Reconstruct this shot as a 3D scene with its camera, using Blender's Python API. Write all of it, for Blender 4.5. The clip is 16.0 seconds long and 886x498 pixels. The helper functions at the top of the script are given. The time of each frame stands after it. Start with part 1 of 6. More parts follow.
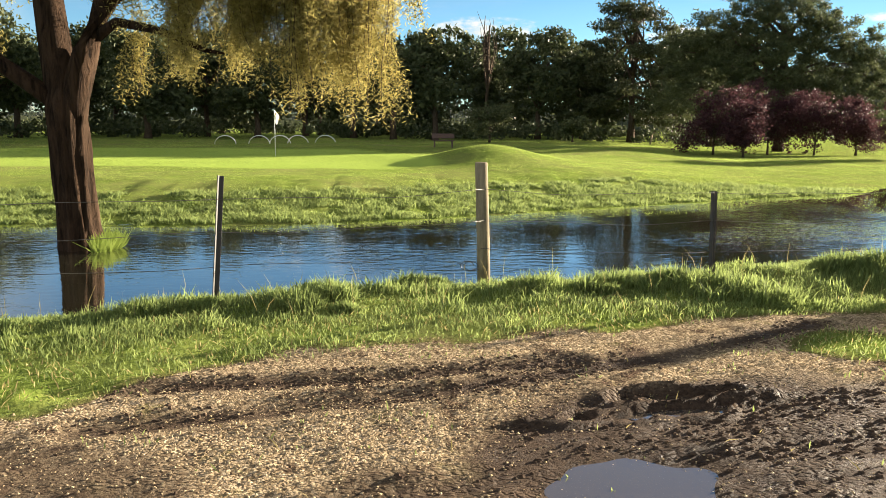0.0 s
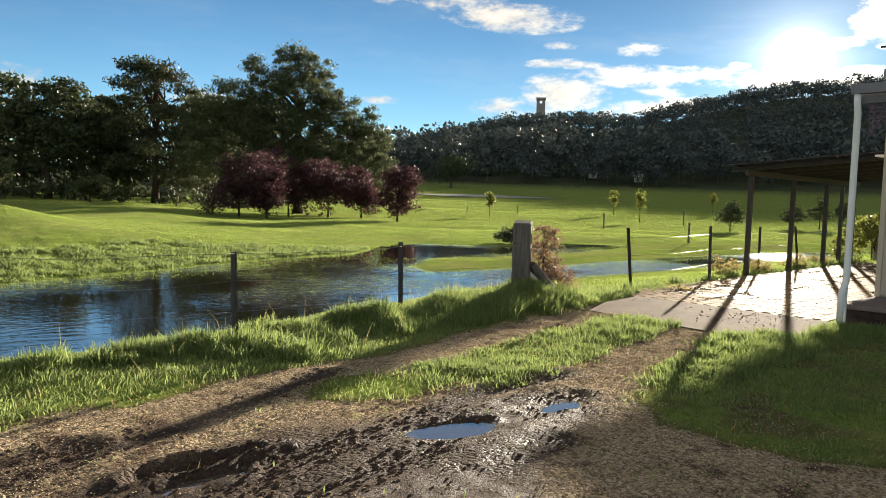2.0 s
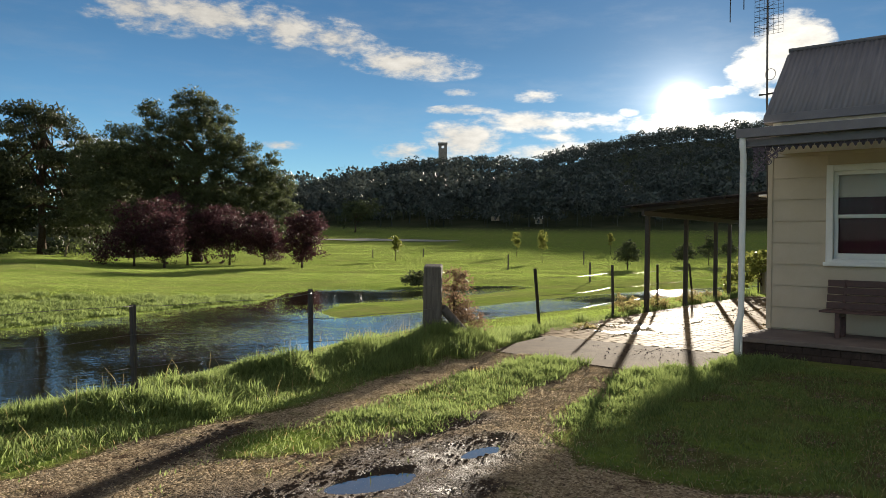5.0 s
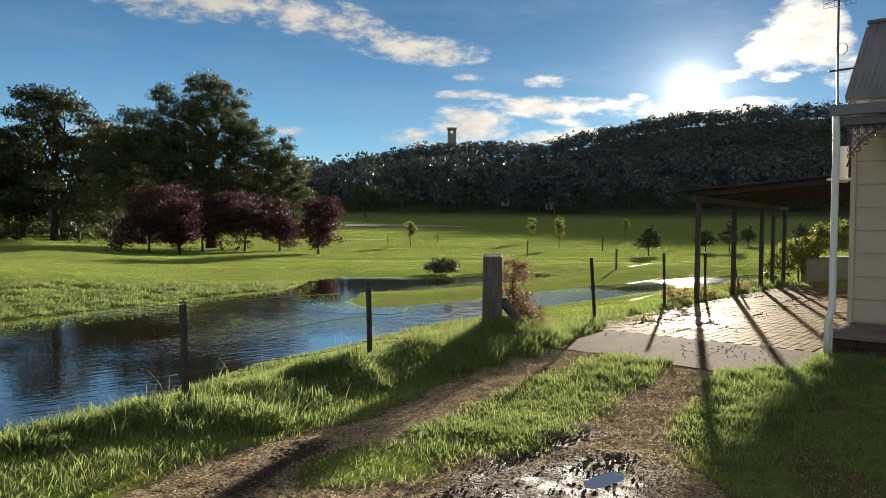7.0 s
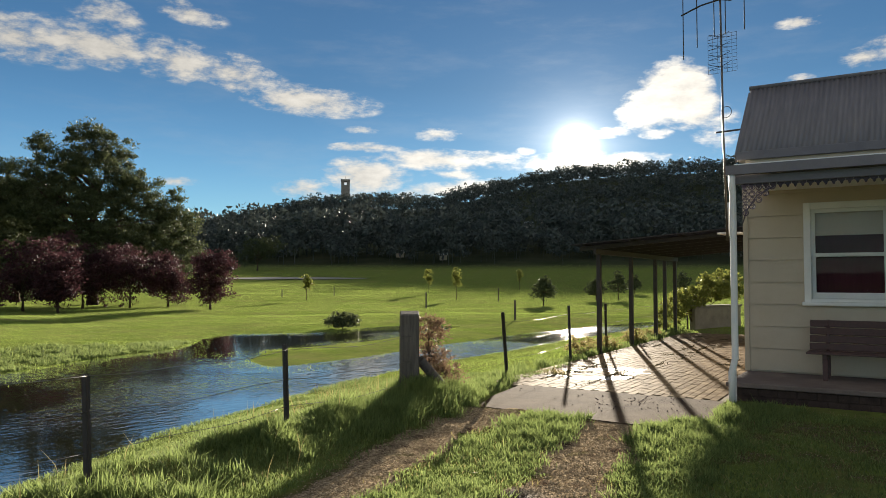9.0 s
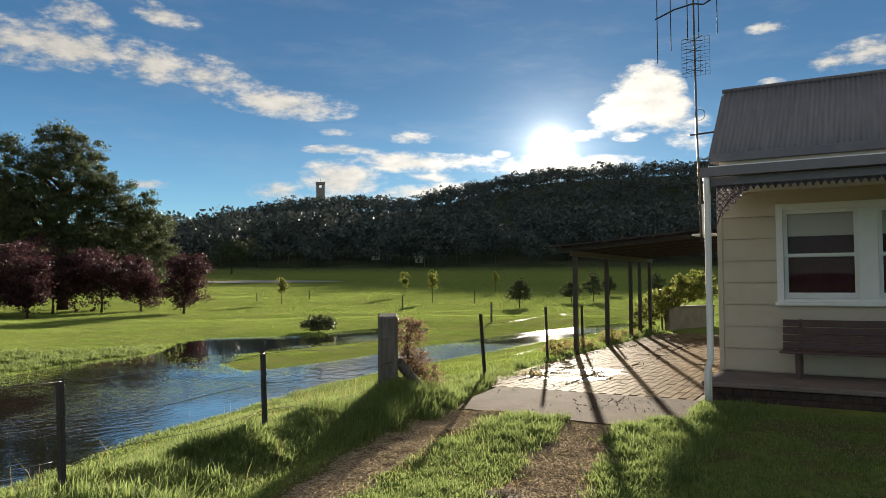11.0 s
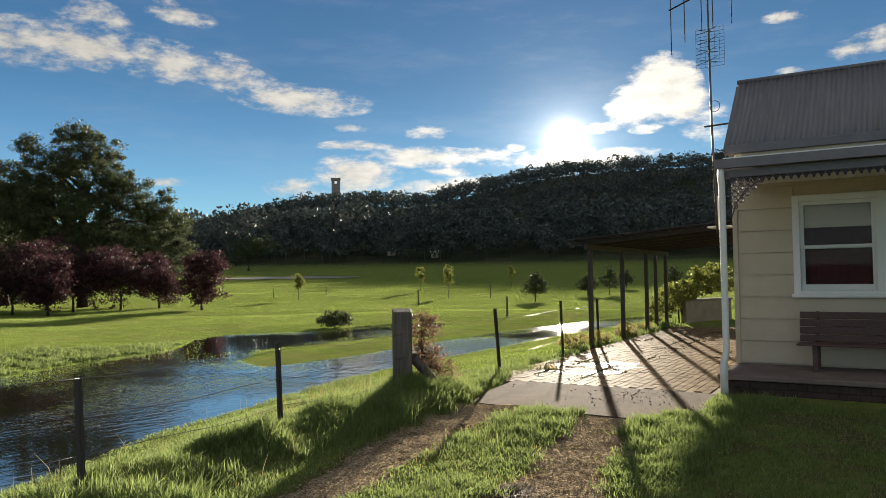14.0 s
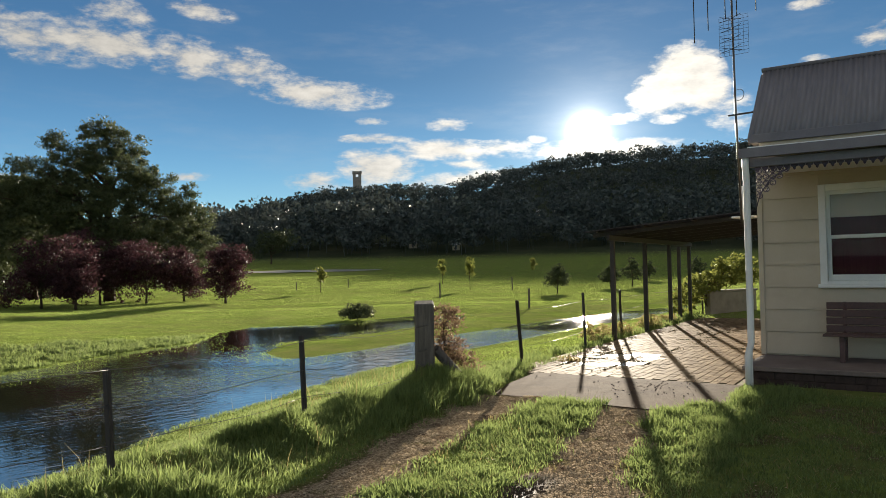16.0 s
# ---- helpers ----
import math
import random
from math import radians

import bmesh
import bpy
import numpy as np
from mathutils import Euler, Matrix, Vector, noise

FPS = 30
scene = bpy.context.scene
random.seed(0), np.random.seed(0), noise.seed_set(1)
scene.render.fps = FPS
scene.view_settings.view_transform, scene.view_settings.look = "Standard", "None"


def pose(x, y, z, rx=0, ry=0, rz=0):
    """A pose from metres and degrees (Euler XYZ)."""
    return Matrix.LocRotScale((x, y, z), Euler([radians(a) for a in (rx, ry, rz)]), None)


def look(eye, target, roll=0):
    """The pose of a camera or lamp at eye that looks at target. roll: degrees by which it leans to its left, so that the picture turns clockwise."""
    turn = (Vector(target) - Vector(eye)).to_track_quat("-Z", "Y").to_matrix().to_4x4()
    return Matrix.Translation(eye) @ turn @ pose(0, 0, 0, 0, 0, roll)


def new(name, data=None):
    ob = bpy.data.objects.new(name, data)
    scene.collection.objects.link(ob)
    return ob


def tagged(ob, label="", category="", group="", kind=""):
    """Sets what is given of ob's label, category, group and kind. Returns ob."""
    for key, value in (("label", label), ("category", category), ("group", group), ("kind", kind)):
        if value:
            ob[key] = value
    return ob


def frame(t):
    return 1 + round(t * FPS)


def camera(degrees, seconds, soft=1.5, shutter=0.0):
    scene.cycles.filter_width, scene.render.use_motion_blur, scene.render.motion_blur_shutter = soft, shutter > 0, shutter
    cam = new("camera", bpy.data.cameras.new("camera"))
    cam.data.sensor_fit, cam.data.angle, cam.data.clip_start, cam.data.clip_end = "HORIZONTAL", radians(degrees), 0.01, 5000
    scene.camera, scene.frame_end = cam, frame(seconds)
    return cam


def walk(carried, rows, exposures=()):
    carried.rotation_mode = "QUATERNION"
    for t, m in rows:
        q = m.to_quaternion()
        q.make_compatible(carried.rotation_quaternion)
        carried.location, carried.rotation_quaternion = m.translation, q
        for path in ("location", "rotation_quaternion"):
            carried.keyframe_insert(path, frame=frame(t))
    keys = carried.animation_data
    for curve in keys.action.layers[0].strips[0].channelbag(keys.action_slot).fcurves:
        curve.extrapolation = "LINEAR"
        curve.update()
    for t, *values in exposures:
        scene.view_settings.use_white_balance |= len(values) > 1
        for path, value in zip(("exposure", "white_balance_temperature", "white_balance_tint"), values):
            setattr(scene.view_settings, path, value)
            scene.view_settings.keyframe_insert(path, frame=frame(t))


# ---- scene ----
cam = camera(61.1, 16.0, soft=0.85)
PATH = [
    (0, (-0.553, -0.168, 1.575), (-0.44, 1.802, 1.251), 0.4),
    (0.5, (-0.556, -0.128, 1.571), (-0.067, 1.787, 1.267), 0.7),
    (1, (-0.474, -0.112, 1.573), (0.33, 1.699, 1.304), 1.1),
    (1.5, (-0.418, -0.117, 1.577), (0.633, 1.572, 1.373), 1.7),
    (2, (-0.437, -0.147, 1.577), (0.793, 1.424, 1.438), 1.8),
    (2.5, (-0.456, -0.201, 1.577), (0.912, 1.256, 1.497), 1.7),
    (3, (-0.442, -0.236, 1.579), (1.013, 1.136, 1.538), 1.6),
    (3.5, (-0.442, -0.243, 1.592), (1.049, 1.09, 1.571), 1.4),
    (4, (-0.43, -0.222, 1.59), (1.058, 1.115, 1.578), 1.3),
    (4.5, (-0.449, -0.177, 1.593), (1.005, 1.196, 1.584), 1.0),
    (5, (-0.445, -0.054, 1.581), (0.974, 1.356, 1.564), 0.7),
    (5.2, (-0.437, 0.025, 1.573), (0.97, 1.446, 1.55), 0.5),
    (7.3, (-0.304, 1.178, 1.625), (1.099, 2.602, 1.568), 0.7),
    (7.5, (-0.294, 1.23, 1.652), (1.133, 2.63, 1.613), 0.6),
    (8, (-0.361, 1.311, 1.676), (1.128, 2.646, 1.685), 0.3),
    (8.5, (-0.411, 1.354, 1.678), (1.133, 2.625, 1.731), 0.1),
    (9, (-0.409, 1.377, 1.684), (1.178, 2.591, 1.766), 0.0),
    (9.5, (-0.43, 1.377, 1.692), (1.185, 2.553, 1.79), 0.1),
    (9.7, (-0.42, 1.384, 1.683), (1.202, 2.549, 1.786), -0.0),
    (12, (-0.44, 1.406, 1.677), (1.179, 2.577, 1.752), -0.5),
    (12.5, (-0.445, 1.39, 1.68), (1.168, 2.571, 1.754), -0.6),
    (13, (-0.447, 1.377, 1.676), (1.162, 2.563, 1.754), -0.7),
    (13.5, (-0.443, 1.361, 1.687), (1.163, 2.55, 1.764), -0.7),
    (14, (-0.421, 1.369, 1.68), (1.18, 2.565, 1.755), -0.8),
    (14.5, (-0.423, 1.369, 1.676), (1.169, 2.578, 1.746), -0.9),
    (15, (-0.42, 1.372, 1.665), (1.161, 2.596, 1.729), -1.0),
    (15.5, (-0.425, 1.372, 1.667), (1.147, 2.607, 1.725), -1.0),
    (16, (-0.432, 1.366, 1.673), (1.135, 2.608, 1.729), -1.1),
]
walk(cam, [(t, look(eye, target, roll)) for t, eye, target, roll in PATH],
     [(0, 2.72, 6500, 10), (1.0, 2.57, 6350, 10), (2.5, 2.08, 6150, 10), (4, 1.86, 6100, 10), (16, 1.79, 6100, 10)])

# ---- world and light ----
SUN_BEARING, SUN_HEIGHT = 62.7, 10.0
SKY, SKY_TINT, CLOUD_BASE, CLOUD_SUN, DISC, HALO = 0.036, (0.78, 0.95, 1.02), 6.0, 11.0, 60.0, 11.0
SUN_DIR = Vector((math.sin(radians(SUN_BEARING)) * math.cos(radians(SUN_HEIGHT)),
                  math.cos(radians(SUN_BEARING)) * math.cos(radians(SUN_HEIGHT)), math.sin(radians(SUN_HEIGHT))))
sun = new("sun", bpy.data.lights.new("sun", "SUN"))
sun.data.energy, sun.data.angle, sun.data.color = 5.0, radians(0.6), (1.0, 0.86, 0.66)
sun.rotation_euler = SUN_DIR.to_track_quat("Z", "Y").to_euler()


class Nodes:
    """Short hand for building node trees."""

    def __init__(self, tree):
        self.tree = tree
        tree.nodes.clear()

    def add(self, kind, inputs=None, operation=None, use_clamp=False, data_type=None, blend_type=None, vector_type=None,
            interpolation_type=None, feature=None, attribute_name=None):
        n = self.tree.nodes.new(kind)
        if operation:
            n.operation = operation
        if use_clamp:
            n.use_clamp = True
        if data_type:
            n.data_type, n.blend_type = data_type, blend_type
        if vector_type:
            n.vector_type = vector_type
        if interpolation_type:
            n.interpolation_type = interpolation_type
        if feature:
            n.feature = feature
        if attribute_name:
            n.attribute_name = attribute_name
        for key, value in (inputs or {}).items():
            if isinstance(value, bpy.types.NodeSocket):
                self.tree.links.new(value, n.inputs[key])
            else:
                n.inputs[key].default_value = value
        return n

    def math(self, op, a, b=0.0, c=0.0, clamp=False):
        return self.add("ShaderNodeMath", {0: a, 1: b, 2: c}, operation=op, use_clamp=clamp).outputs[0]

    def ramp(self, fac, stops, mode="LINEAR"):
        r = self.add("ShaderNodeValToRGB", {"Fac": fac})
        r.color_ramp.interpolation = mode
        el = r.color_ramp.elements
        while len(el) < len(stops):
            el.new(0.5)
        for e, (p, c) in zip(el, stops):
            e.position = p
            e.color = (c, c, c, 1) if isinstance(c, (int, float)) else (*c, 1)
        return r.outputs[0]

    def mix(self, fac, a, b, blend="MIX"):
        m = self.add("ShaderNodeMix", data_type="RGBA", blend_type=blend)
        for sock, value in ((m.inputs[0], fac), (m.inputs[6], a), (m.inputs[7], b)):
            if isinstance(value, bpy.types.NodeSocket):
                self.tree.links.new(value, sock)
            else:
                sock.default_value = value if isinstance(value, (int, float)) else (*value, 1)
        return m.outputs[2]

    def noise(self, vec, scale, detail=4.0, rough=0.55, out=0, distortion=0.0):
        return self.add("ShaderNodeTexNoise", {"Vector": vec, "Scale": scale, "Detail": detail, "Roughness": rough,
                                               "Distortion": distortion}).outputs[out]

    def smooth(self, x, lo, hi):
        return self.add("ShaderNodeMapRange", {"Value": x, "From Min": lo, "From Max": hi}, interpolation_type="SMOOTHSTEP").outputs[0]


world = bpy.data.worlds.new("sky")
scene.world = world
world.use_nodes = True
N = Nodes(world.node_tree)
way = N.add("ShaderNodeTexCoord").outputs["Generated"]
air = N.add("ShaderNodeTexSky")
air.sky_type, air.sun_disc, air.sun_elevation, air.sun_rotation = "NISHITA", False, radians(SUN_HEIGHT), radians(SUN_BEARING)
air.altitude, air.air_density, air.dust_density, air.ozone_density = 700.0, 1.0, 0.06, 3.0
sky = air.outputs[0]
xyz = N.add("ShaderNodeSeparateXYZ", {0: way}).outputs
az = N.math("MULTIPLY", N.math("ARCTAN2", xyz[0], xyz[1]), 57.2958)
el = N.math("MULTIPLY", N.math("ARCSINE", N.math("MINIMUM", N.math("MAXIMUM", xyz[2], -1.0), 1.0)), 57.2958)
flat = N.add("ShaderNodeCombineXYZ", {0: az, 1: el}).outputs[0]
# clouds: bearing, height, half width, half height, lean, thickness
CLOUDS = [(23.0, 15.9, 5.7, 1.9, -6, 0.85), (27.9, 16.0, 6.6, 1.7, -6, 0.95), (32.9, 15.5, 6.5, 1.7, -8, 0.9), (36.8, 15.0, 4.4, 1.6, -8, 0.95), (42.4, 13.3, 6.1, 1.3, -4, 1.0),
          (28.1, 18.1, 3.0, 1.3, -10, 0.7), (33.7, 18.8, 3.2, 0.9, -10, 0.6), (52.1, 11.0, 2.3, 0.6, 0, 0.8), (46.4, 11.3, 1.5, 0.4, 0, 0.7), (46.6, 7.8, 3.9, 1.8, 0, 1.4),
          (42.3, 6.8, 2.9, 1.0, 0, 0.6), (47.1, 10.0, 3.9, 0.5, 0, 0.9), (52.2, 9.1, 5.7, 1.0, -3, 1.1), (56.3, 9.2, 3.2, 0.7, 0, 1.0), (53.7, 8.0, 3.0, 0.5, 0, 0.9),
          (53.5, 6.9, 5.1, 0.9, 4, 1.1), (63.5, 8.7, 7.6, 1.0, 0, 1.4), (65.2, 10.9, 2.1, 0.5, 3, 1.0), (58.9, 9.7, 0.9, 0.4, 0, 0.9), (68.5, 10.7, 1.5, 0.5, 0, 0.8),
          (69.9, 13.5, 3.0, 2.7, 0, 2.4), (67.9, 12.5, 2.6, 1.8, 15, 2.2), (71.2, 12.4, 2.1, 1.9, 0, 1.8), (72.7, 10.9, 2.1, 2.0, 0, 0.55), (78.2, 17.4, 1.9, 0.5, 0, 1.0),
          (82.1, 14.6, 1.6, 0.8, 0, 0.9), (78.3, 13.7, 1.1, 0.4, 0, 0.8), (32.8, 7.1, 2.2, 0.4, 0, 0.8), (84.9, 15.0, 3.3, 1.1, 0, 0.8),
          (6, 6.8, 6, 1.2, 0, 0.8), (21, 6.0, 4, 1.4, 0, 0.8), (-6, 9.5, 7, 0.9, 6, 0.5)]
wisp = N.noise(N.add("ShaderNodeMapping", {"Vector": flat, "Rotation": (0, 0, 0.12), "Scale": (0.55, 1.25, 1)}).outputs[0], 0.9, 8.0, 0.64)
lump = N.noise(flat, 0.35, 3.0, 0.5)
cover = 0.0
for b, e, w, h, lean, thick in CLOUDS:
    m = N.add("ShaderNodeMapping", {"Vector": flat, "Location": (b, e, 0), "Rotation": (0, 0, radians(lean)), "Scale": (w, h, 1)}, vector_type="TEXTURE").outputs[0]
    d = N.add("ShaderNodeVectorMath", {0: m}, operation="LENGTH").outputs["Value"]
    d = N.math("MULTIPLY", N.math("SUBTRACT", 1.0, d, clamp=True), thick)
    cover = N.math("MAXIMUM", d, cover)
ragged = N.math("ADD", N.math("MULTIPLY", N.math("SUBTRACT", wisp, 0.5), 2.5), N.math("MULTIPLY", N.math("SUBTRACT", lump, 0.5), 0.9))
# unseen broken cloud over the rest of the sky, added to brighten shaded ground
wide_noise = N.noise(way, 3.2, 6.0, 0.6)
outside_view = N.math("MAXIMUM", N.smooth(N.math("ABSOLUTE", N.math("SUBTRACT", az, 40.0)), 62.0, 80.0), N.smooth(el, 24.0, 34.0))
around = N.math("MULTIPLY", N.math("MULTIPLY", N.smooth(wide_noise, 0.44, 0.60), outside_view), N.smooth(el, 0.0, 6.0))
dense = N.math("ADD", cover, N.math("MULTIPLY", ragged, N.smooth(cover, 0.0, 0.15)))
veil = N.noise(N.add("ShaderNodeMapping", {"Vector": flat, "Rotation": (0, 0, 0.16), "Scale": (0.10, 0.42, 1)}).outputs[0], 1.0, 6.0, 0.62)
veil = N.math("MULTIPLY", N.math("MULTIPLY", N.smooth(veil, 0.44, 0.72), N.smooth(el, 5.0, 9.0)), 0.07)
mask = N.math("MAXIMUM", N.math("MAXIMUM", N.smooth(dense, -0.02, 0.95), around), veil)
aside = N.math("MULTIPLY", N.math("ARCCOSINE", N.math("MINIMUM", N.add("ShaderNodeVectorMath", {0: way, 1: SUN_DIR}, operation="DOT_PRODUCT").outputs["Value"], 1.0)), 57.2958)
nearsun = N.math("POWER", 2.718, N.math("MULTIPLY", aside, -0.09))
shade = N.math("ADD", 0.7, N.math("MULTIPLY", N.math("SUBTRACT", wisp, 0.35), 0.8))
# cloud opposite the sun doubled in brightness, for more fill light
shade = N.math("MULTIPLY", shade, N.math("ADD", 1.0, N.smooth(aside, 60.0, 130.0)))
lit = N.math("MULTIPLY", shade, N.math("ADD", CLOUD_BASE, N.math("MULTIPLY", nearsun, CLOUD_SUN)))
cloud = N.mix(1.0, (1.0, 0.90, 0.74), N.add("ShaderNodeCombineXYZ", {0: lit, 1: lit, 2: lit}).outputs[0], "MULTIPLY")
body = N.mix(1.0, sky, SKY_TINT, "MULTIPLY")
# the air thins and darkens with height
deep = N.ramp(N.math("DIVIDE", el, 90.0, clamp=True), [(0.05, 1.05), (0.16, (0.75, 0.75, 0.74)), (0.35, 0.72), (1.0, 0.9)])
body = N.mix(1.0, body, deep, "MULTIPLY")
near_dim = N.ramp(N.math("DIVIDE", aside, 60.0, clamp=True), [(0.0, 0.80), (0.35, 0.80), (0.75, 0.98)])
body = N.mix(1.0, body, near_dim, "MULTIPLY")
full = N.mix(N.math("MULTIPLY", mask, 0.92), body, cloud)
# the sun's disc drowned in its own glare
disc = N.math("MULTIPLY", N.math("POWER", 2.718, N.math("MULTIPLY", N.math("MULTIPLY", aside, aside), -1.25)), DISC)
halo = N.math("ADD", N.math("MULTIPLY", N.math("POWER", 2.718, N.math("MULTIPLY", aside, -0.55)), HALO), N.math("MULTIPLY", N.math("POWER", 2.718, N.math("MULTIPLY", aside, -0.12)), HALO * 0.025))
gl = N.math("ADD", disc, halo)
glow = N.mix(1.0, (1.0, 0.93, 0.78), N.add("ShaderNodeCombineXYZ", {0: gl, 1: gl, 2: gl}).outputs[0], "MULTIPLY")
both = N.mix(1.0, full, glow, "ADD")
bg = N.add("ShaderNodeBackground", {"Color": both, "Strength": SKY})
N.tree.links.new(bg.outputs[0], N.add("ShaderNodeOutputWorld").inputs[0])

# ---- materials ----
def material(name, build, alpha=None):
    m = bpy.data.materials.new(name)
    m.use_nodes = True
    n = Nodes(m.node_tree)
    bsdf = n.add("ShaderNodeBsdfPrincipled")
    n.tree.links.new(bsdf.outputs[0], n.add("ShaderNodeOutputMaterial").inputs[0])
    n.pos = n.add("ShaderNodeNewGeometry").outputs["Position"]
    n.obj = n.add("ShaderNodeTexCoord").outputs["Object"]
    build(n, bsdf)
    return m


def put(n, bsdf, **values):
    for key, value in values.items():
        sock = bsdf.inputs[key.replace("_", " ")]
        if isinstance(value, bpy.types.NodeSocket):
            n.tree.links.new(value, sock)
        else:
            sock.default_value = value if isinstance(value, (int, float)) else (*value, 1)


def bump(n, bsdf, height, strength=0.4, distance=0.01, before=None):
    b = n.add("ShaderNodeBump", {"Height": height, "Strength": strength, "Distance": distance})
    if before:
        n.tree.links.new(before.outputs[0], b.inputs["Normal"])
    n.tree.links.new(b.outputs[0], bsdf.inputs["Normal"])
    return b


def plain(name, dark, light, rough=0.7, scale=8.0, bumped=0.2, stretch=(1, 1, 1), metal=0.0, fine=60.0):
    """A surface that varies between two colours at two scales."""
    def build(n, bsdf):
        v = n.add("ShaderNodeMapping", {"Vector": n.obj, "Scale": stretch}).outputs[0]
        big, small = n.noise(v, scale, 4), n.noise(v, fine, 3)
        f = n.math("ADD", n.math("MULTIPLY", big, 0.65), n.math("MULTIPLY", small, 0.35))
        put(n, bsdf, Base_Color=n.ramp(f, [(0.3, dark), (0.7, light)]), Metallic=metal,
            Roughness=n.math("ADD", rough - 0.1, n.math("MULTIPLY", big, 0.2)))
        if rough > 0.65 and not metal:
            put(n, bsdf, Specular_IOR_Level=0.02)
        bump(n, bsdf, f, bumped, 0.01)
    return material(name, build)


def leafy(name, dark, light, glow=0.35, rough=0.55, body=1.0):
    """Leaves: colour by clump and leaf, with light shining through."""
    def build(n, bsdf):
        isl = n.add("ShaderNodeNewGeometry").outputs["Random Per Island"]
        f = n.math("ADD", n.math("MULTIPLY", isl, 0.5), n.math("ADD", n.math("MULTIPLY", n.noise(n.pos, 0.7, 4), 0.4), n.math("MULTIPLY", n.noise(n.pos, 0.11, 3), 0.25)))
        c = n.ramp(f, [(0.2, dark), (0.85, light)])
        put(n, bsdf, Base_Color=n.mix(1.0, c, (body, body, body), "MULTIPLY"), Roughness=rough)
        bsdf.inputs["Specular IOR Level"].default_value = 0.08
        t = n.add("ShaderNodeBsdfTranslucent", {"Color": n.mix(0.5, c, light)})
        mix = n.add("ShaderNodeMixShader", {0: glow, 1: bsdf.outputs[0], 2: t.outputs[0]})
        n.tree.links.new(mix.outputs[0], n.tree.nodes["Material Output"].inputs[0])
    return material(name, build)


def build_ground(n, bsdf):
    def attr(name):
        return n.add("ShaderNodeAttribute", attribute_name=name).outputs["Fac"]
    drive, mud, green = attr("drive"), attr("mud"), attr("green")
    p = n.pos
    big, mid, fine = n.noise(p, 0.12, 4), n.noise(p, 1.6, 5, 0.65), n.noise(p, 38.0, 4, 0.7)
    # grass
    blades = n.noise(n.add("ShaderNodeMapping", {"Vector": p, "Scale": (1, 0.45, 1)}).outputs[0], 16.0, 6, 0.75)
    tone = n.math("ADD", n.math("MULTIPLY", mid, 0.5), n.math("MULTIPLY", blades, 0.5))
    lawn = n.ramp(tone, [(0.28, (0.05, 0.082, 0.018)), (0.5, (0.135, 0.185, 0.036)), (0.72, (0.25, 0.30, 0.064))])
    dry = n.ramp(n.noise(p, 0.33, 6, 0.75), [(0.40, 0.0), (0.68, 0.75)])
    lawn = n.mix(n.math("MULTIPLY", dry, n.math("SUBTRACT", 1.0, green)), lawn, (0.18, 0.17, 0.072))
    putt = n.ramp(n.math("ADD", n.math("MULTIPLY", big, 0.6), n.math("MULTIPLY", fine, 0.4)), [(0.3, (0.21, 0.30, 0.055)), (0.7, (0.31, 0.39, 0.085))])
    lawn = n.mix(green, lawn, putt)
    lawn = n.mix(n.math("MULTIPLY", n.smooth(drive, 0.0, 0.4), 0.75), lawn, n.ramp(n.noise(p, 7.0, 5, 0.7), [(0.35, (0.06, 0.055, 0.022)), (0.65, (0.15, 0.125, 0.060))]))
    # darker hill ground, with the hill's own shade put into the colour
    lawn = n.mix(attr("hill_shade"), lawn, n.ramp(n.noise(p, 0.03, 5, 0.7), [(0.35, (0.035, 0.045, 0.026)), (0.7, (0.07, 0.075, 0.045))]))
    # gravel and mud of the drive
    cells = n.add("ShaderNodeTexVoronoi", {"Vector": p, "Scale": 58.0, "Randomness": 1.0})
    stone = n.ramp(cells.outputs["Color"], [(0.0, (0.07, 0.052, 0.036)), (0.45, (0.22, 0.165, 0.10)), (1.0, (0.50, 0.40, 0.27))])
    dirt = n.ramp(n.noise(p, 9.0, 6, 0.7), [(0.3, (0.034, 0.023, 0.017)), (0.7, (0.125, 0.085, 0.057))])
    cover = n.smooth(n.math("ADD", n.noise(p, 3.0, 5, 0.7), n.math("MULTIPLY", n.noise(p, 0.8, 3), 0.5)), 0.58, 0.74)
    gravel = n.mix(cover, dirt, stone)
    wet = n.ramp(n.noise(p, 32.0, 6, 0.75), [(0.3, (0.024, 0.017, 0.013)), (0.7, (0.088, 0.062, 0.044))])
    gravel = n.mix(mud, gravel, wet)
    moss = n.smooth(n.noise(p, 2.2, 6, 0.7), 0.56, 0.68)
    gravel = n.mix(n.math("MULTIPLY", moss, n.math("MULTIPLY", n.math("SUBTRACT", 1.0, mud), 0.45)), gravel, (0.075, 0.085, 0.014))
    edge = n.smooth(n.math("ADD", drive, n.math("MULTIPLY", n.math("SUBTRACT", n.noise(p, 5.0, 5, 0.75), 0.5), 0.9)), 0.42, 0.58)
    put(n, bsdf, Base_Color=n.mix(edge, lawn, gravel))
    shine = n.mix(n.math("MULTIPLY", mud, edge), (0.9, 0.9, 0.9), n.ramp(n.noise(p, 6.0, 4), [(0.35, 0.40), (0.65, 0.85)]))
    put(n, bsdf, Roughness=shine)
    put(n, bsdf, Specular_IOR_Level=n.math("MULTIPLY", n.math("MULTIPLY", edge, mud), 0.022))
    lug = n.add("ShaderNodeTexVoronoi", {"Vector": n.add("ShaderNodeMapping", {"Vector": p, "Rotation": (0, 0, -0.28), "Scale": (1.0, 1.7, 1)}).outputs[0], "Scale": 17.0, "Randomness": 0.7}, feature="DISTANCE_TO_EDGE").outputs[0]
    hg = n.math("ADD", n.math("MULTIPLY", blades, 1.2), mid)
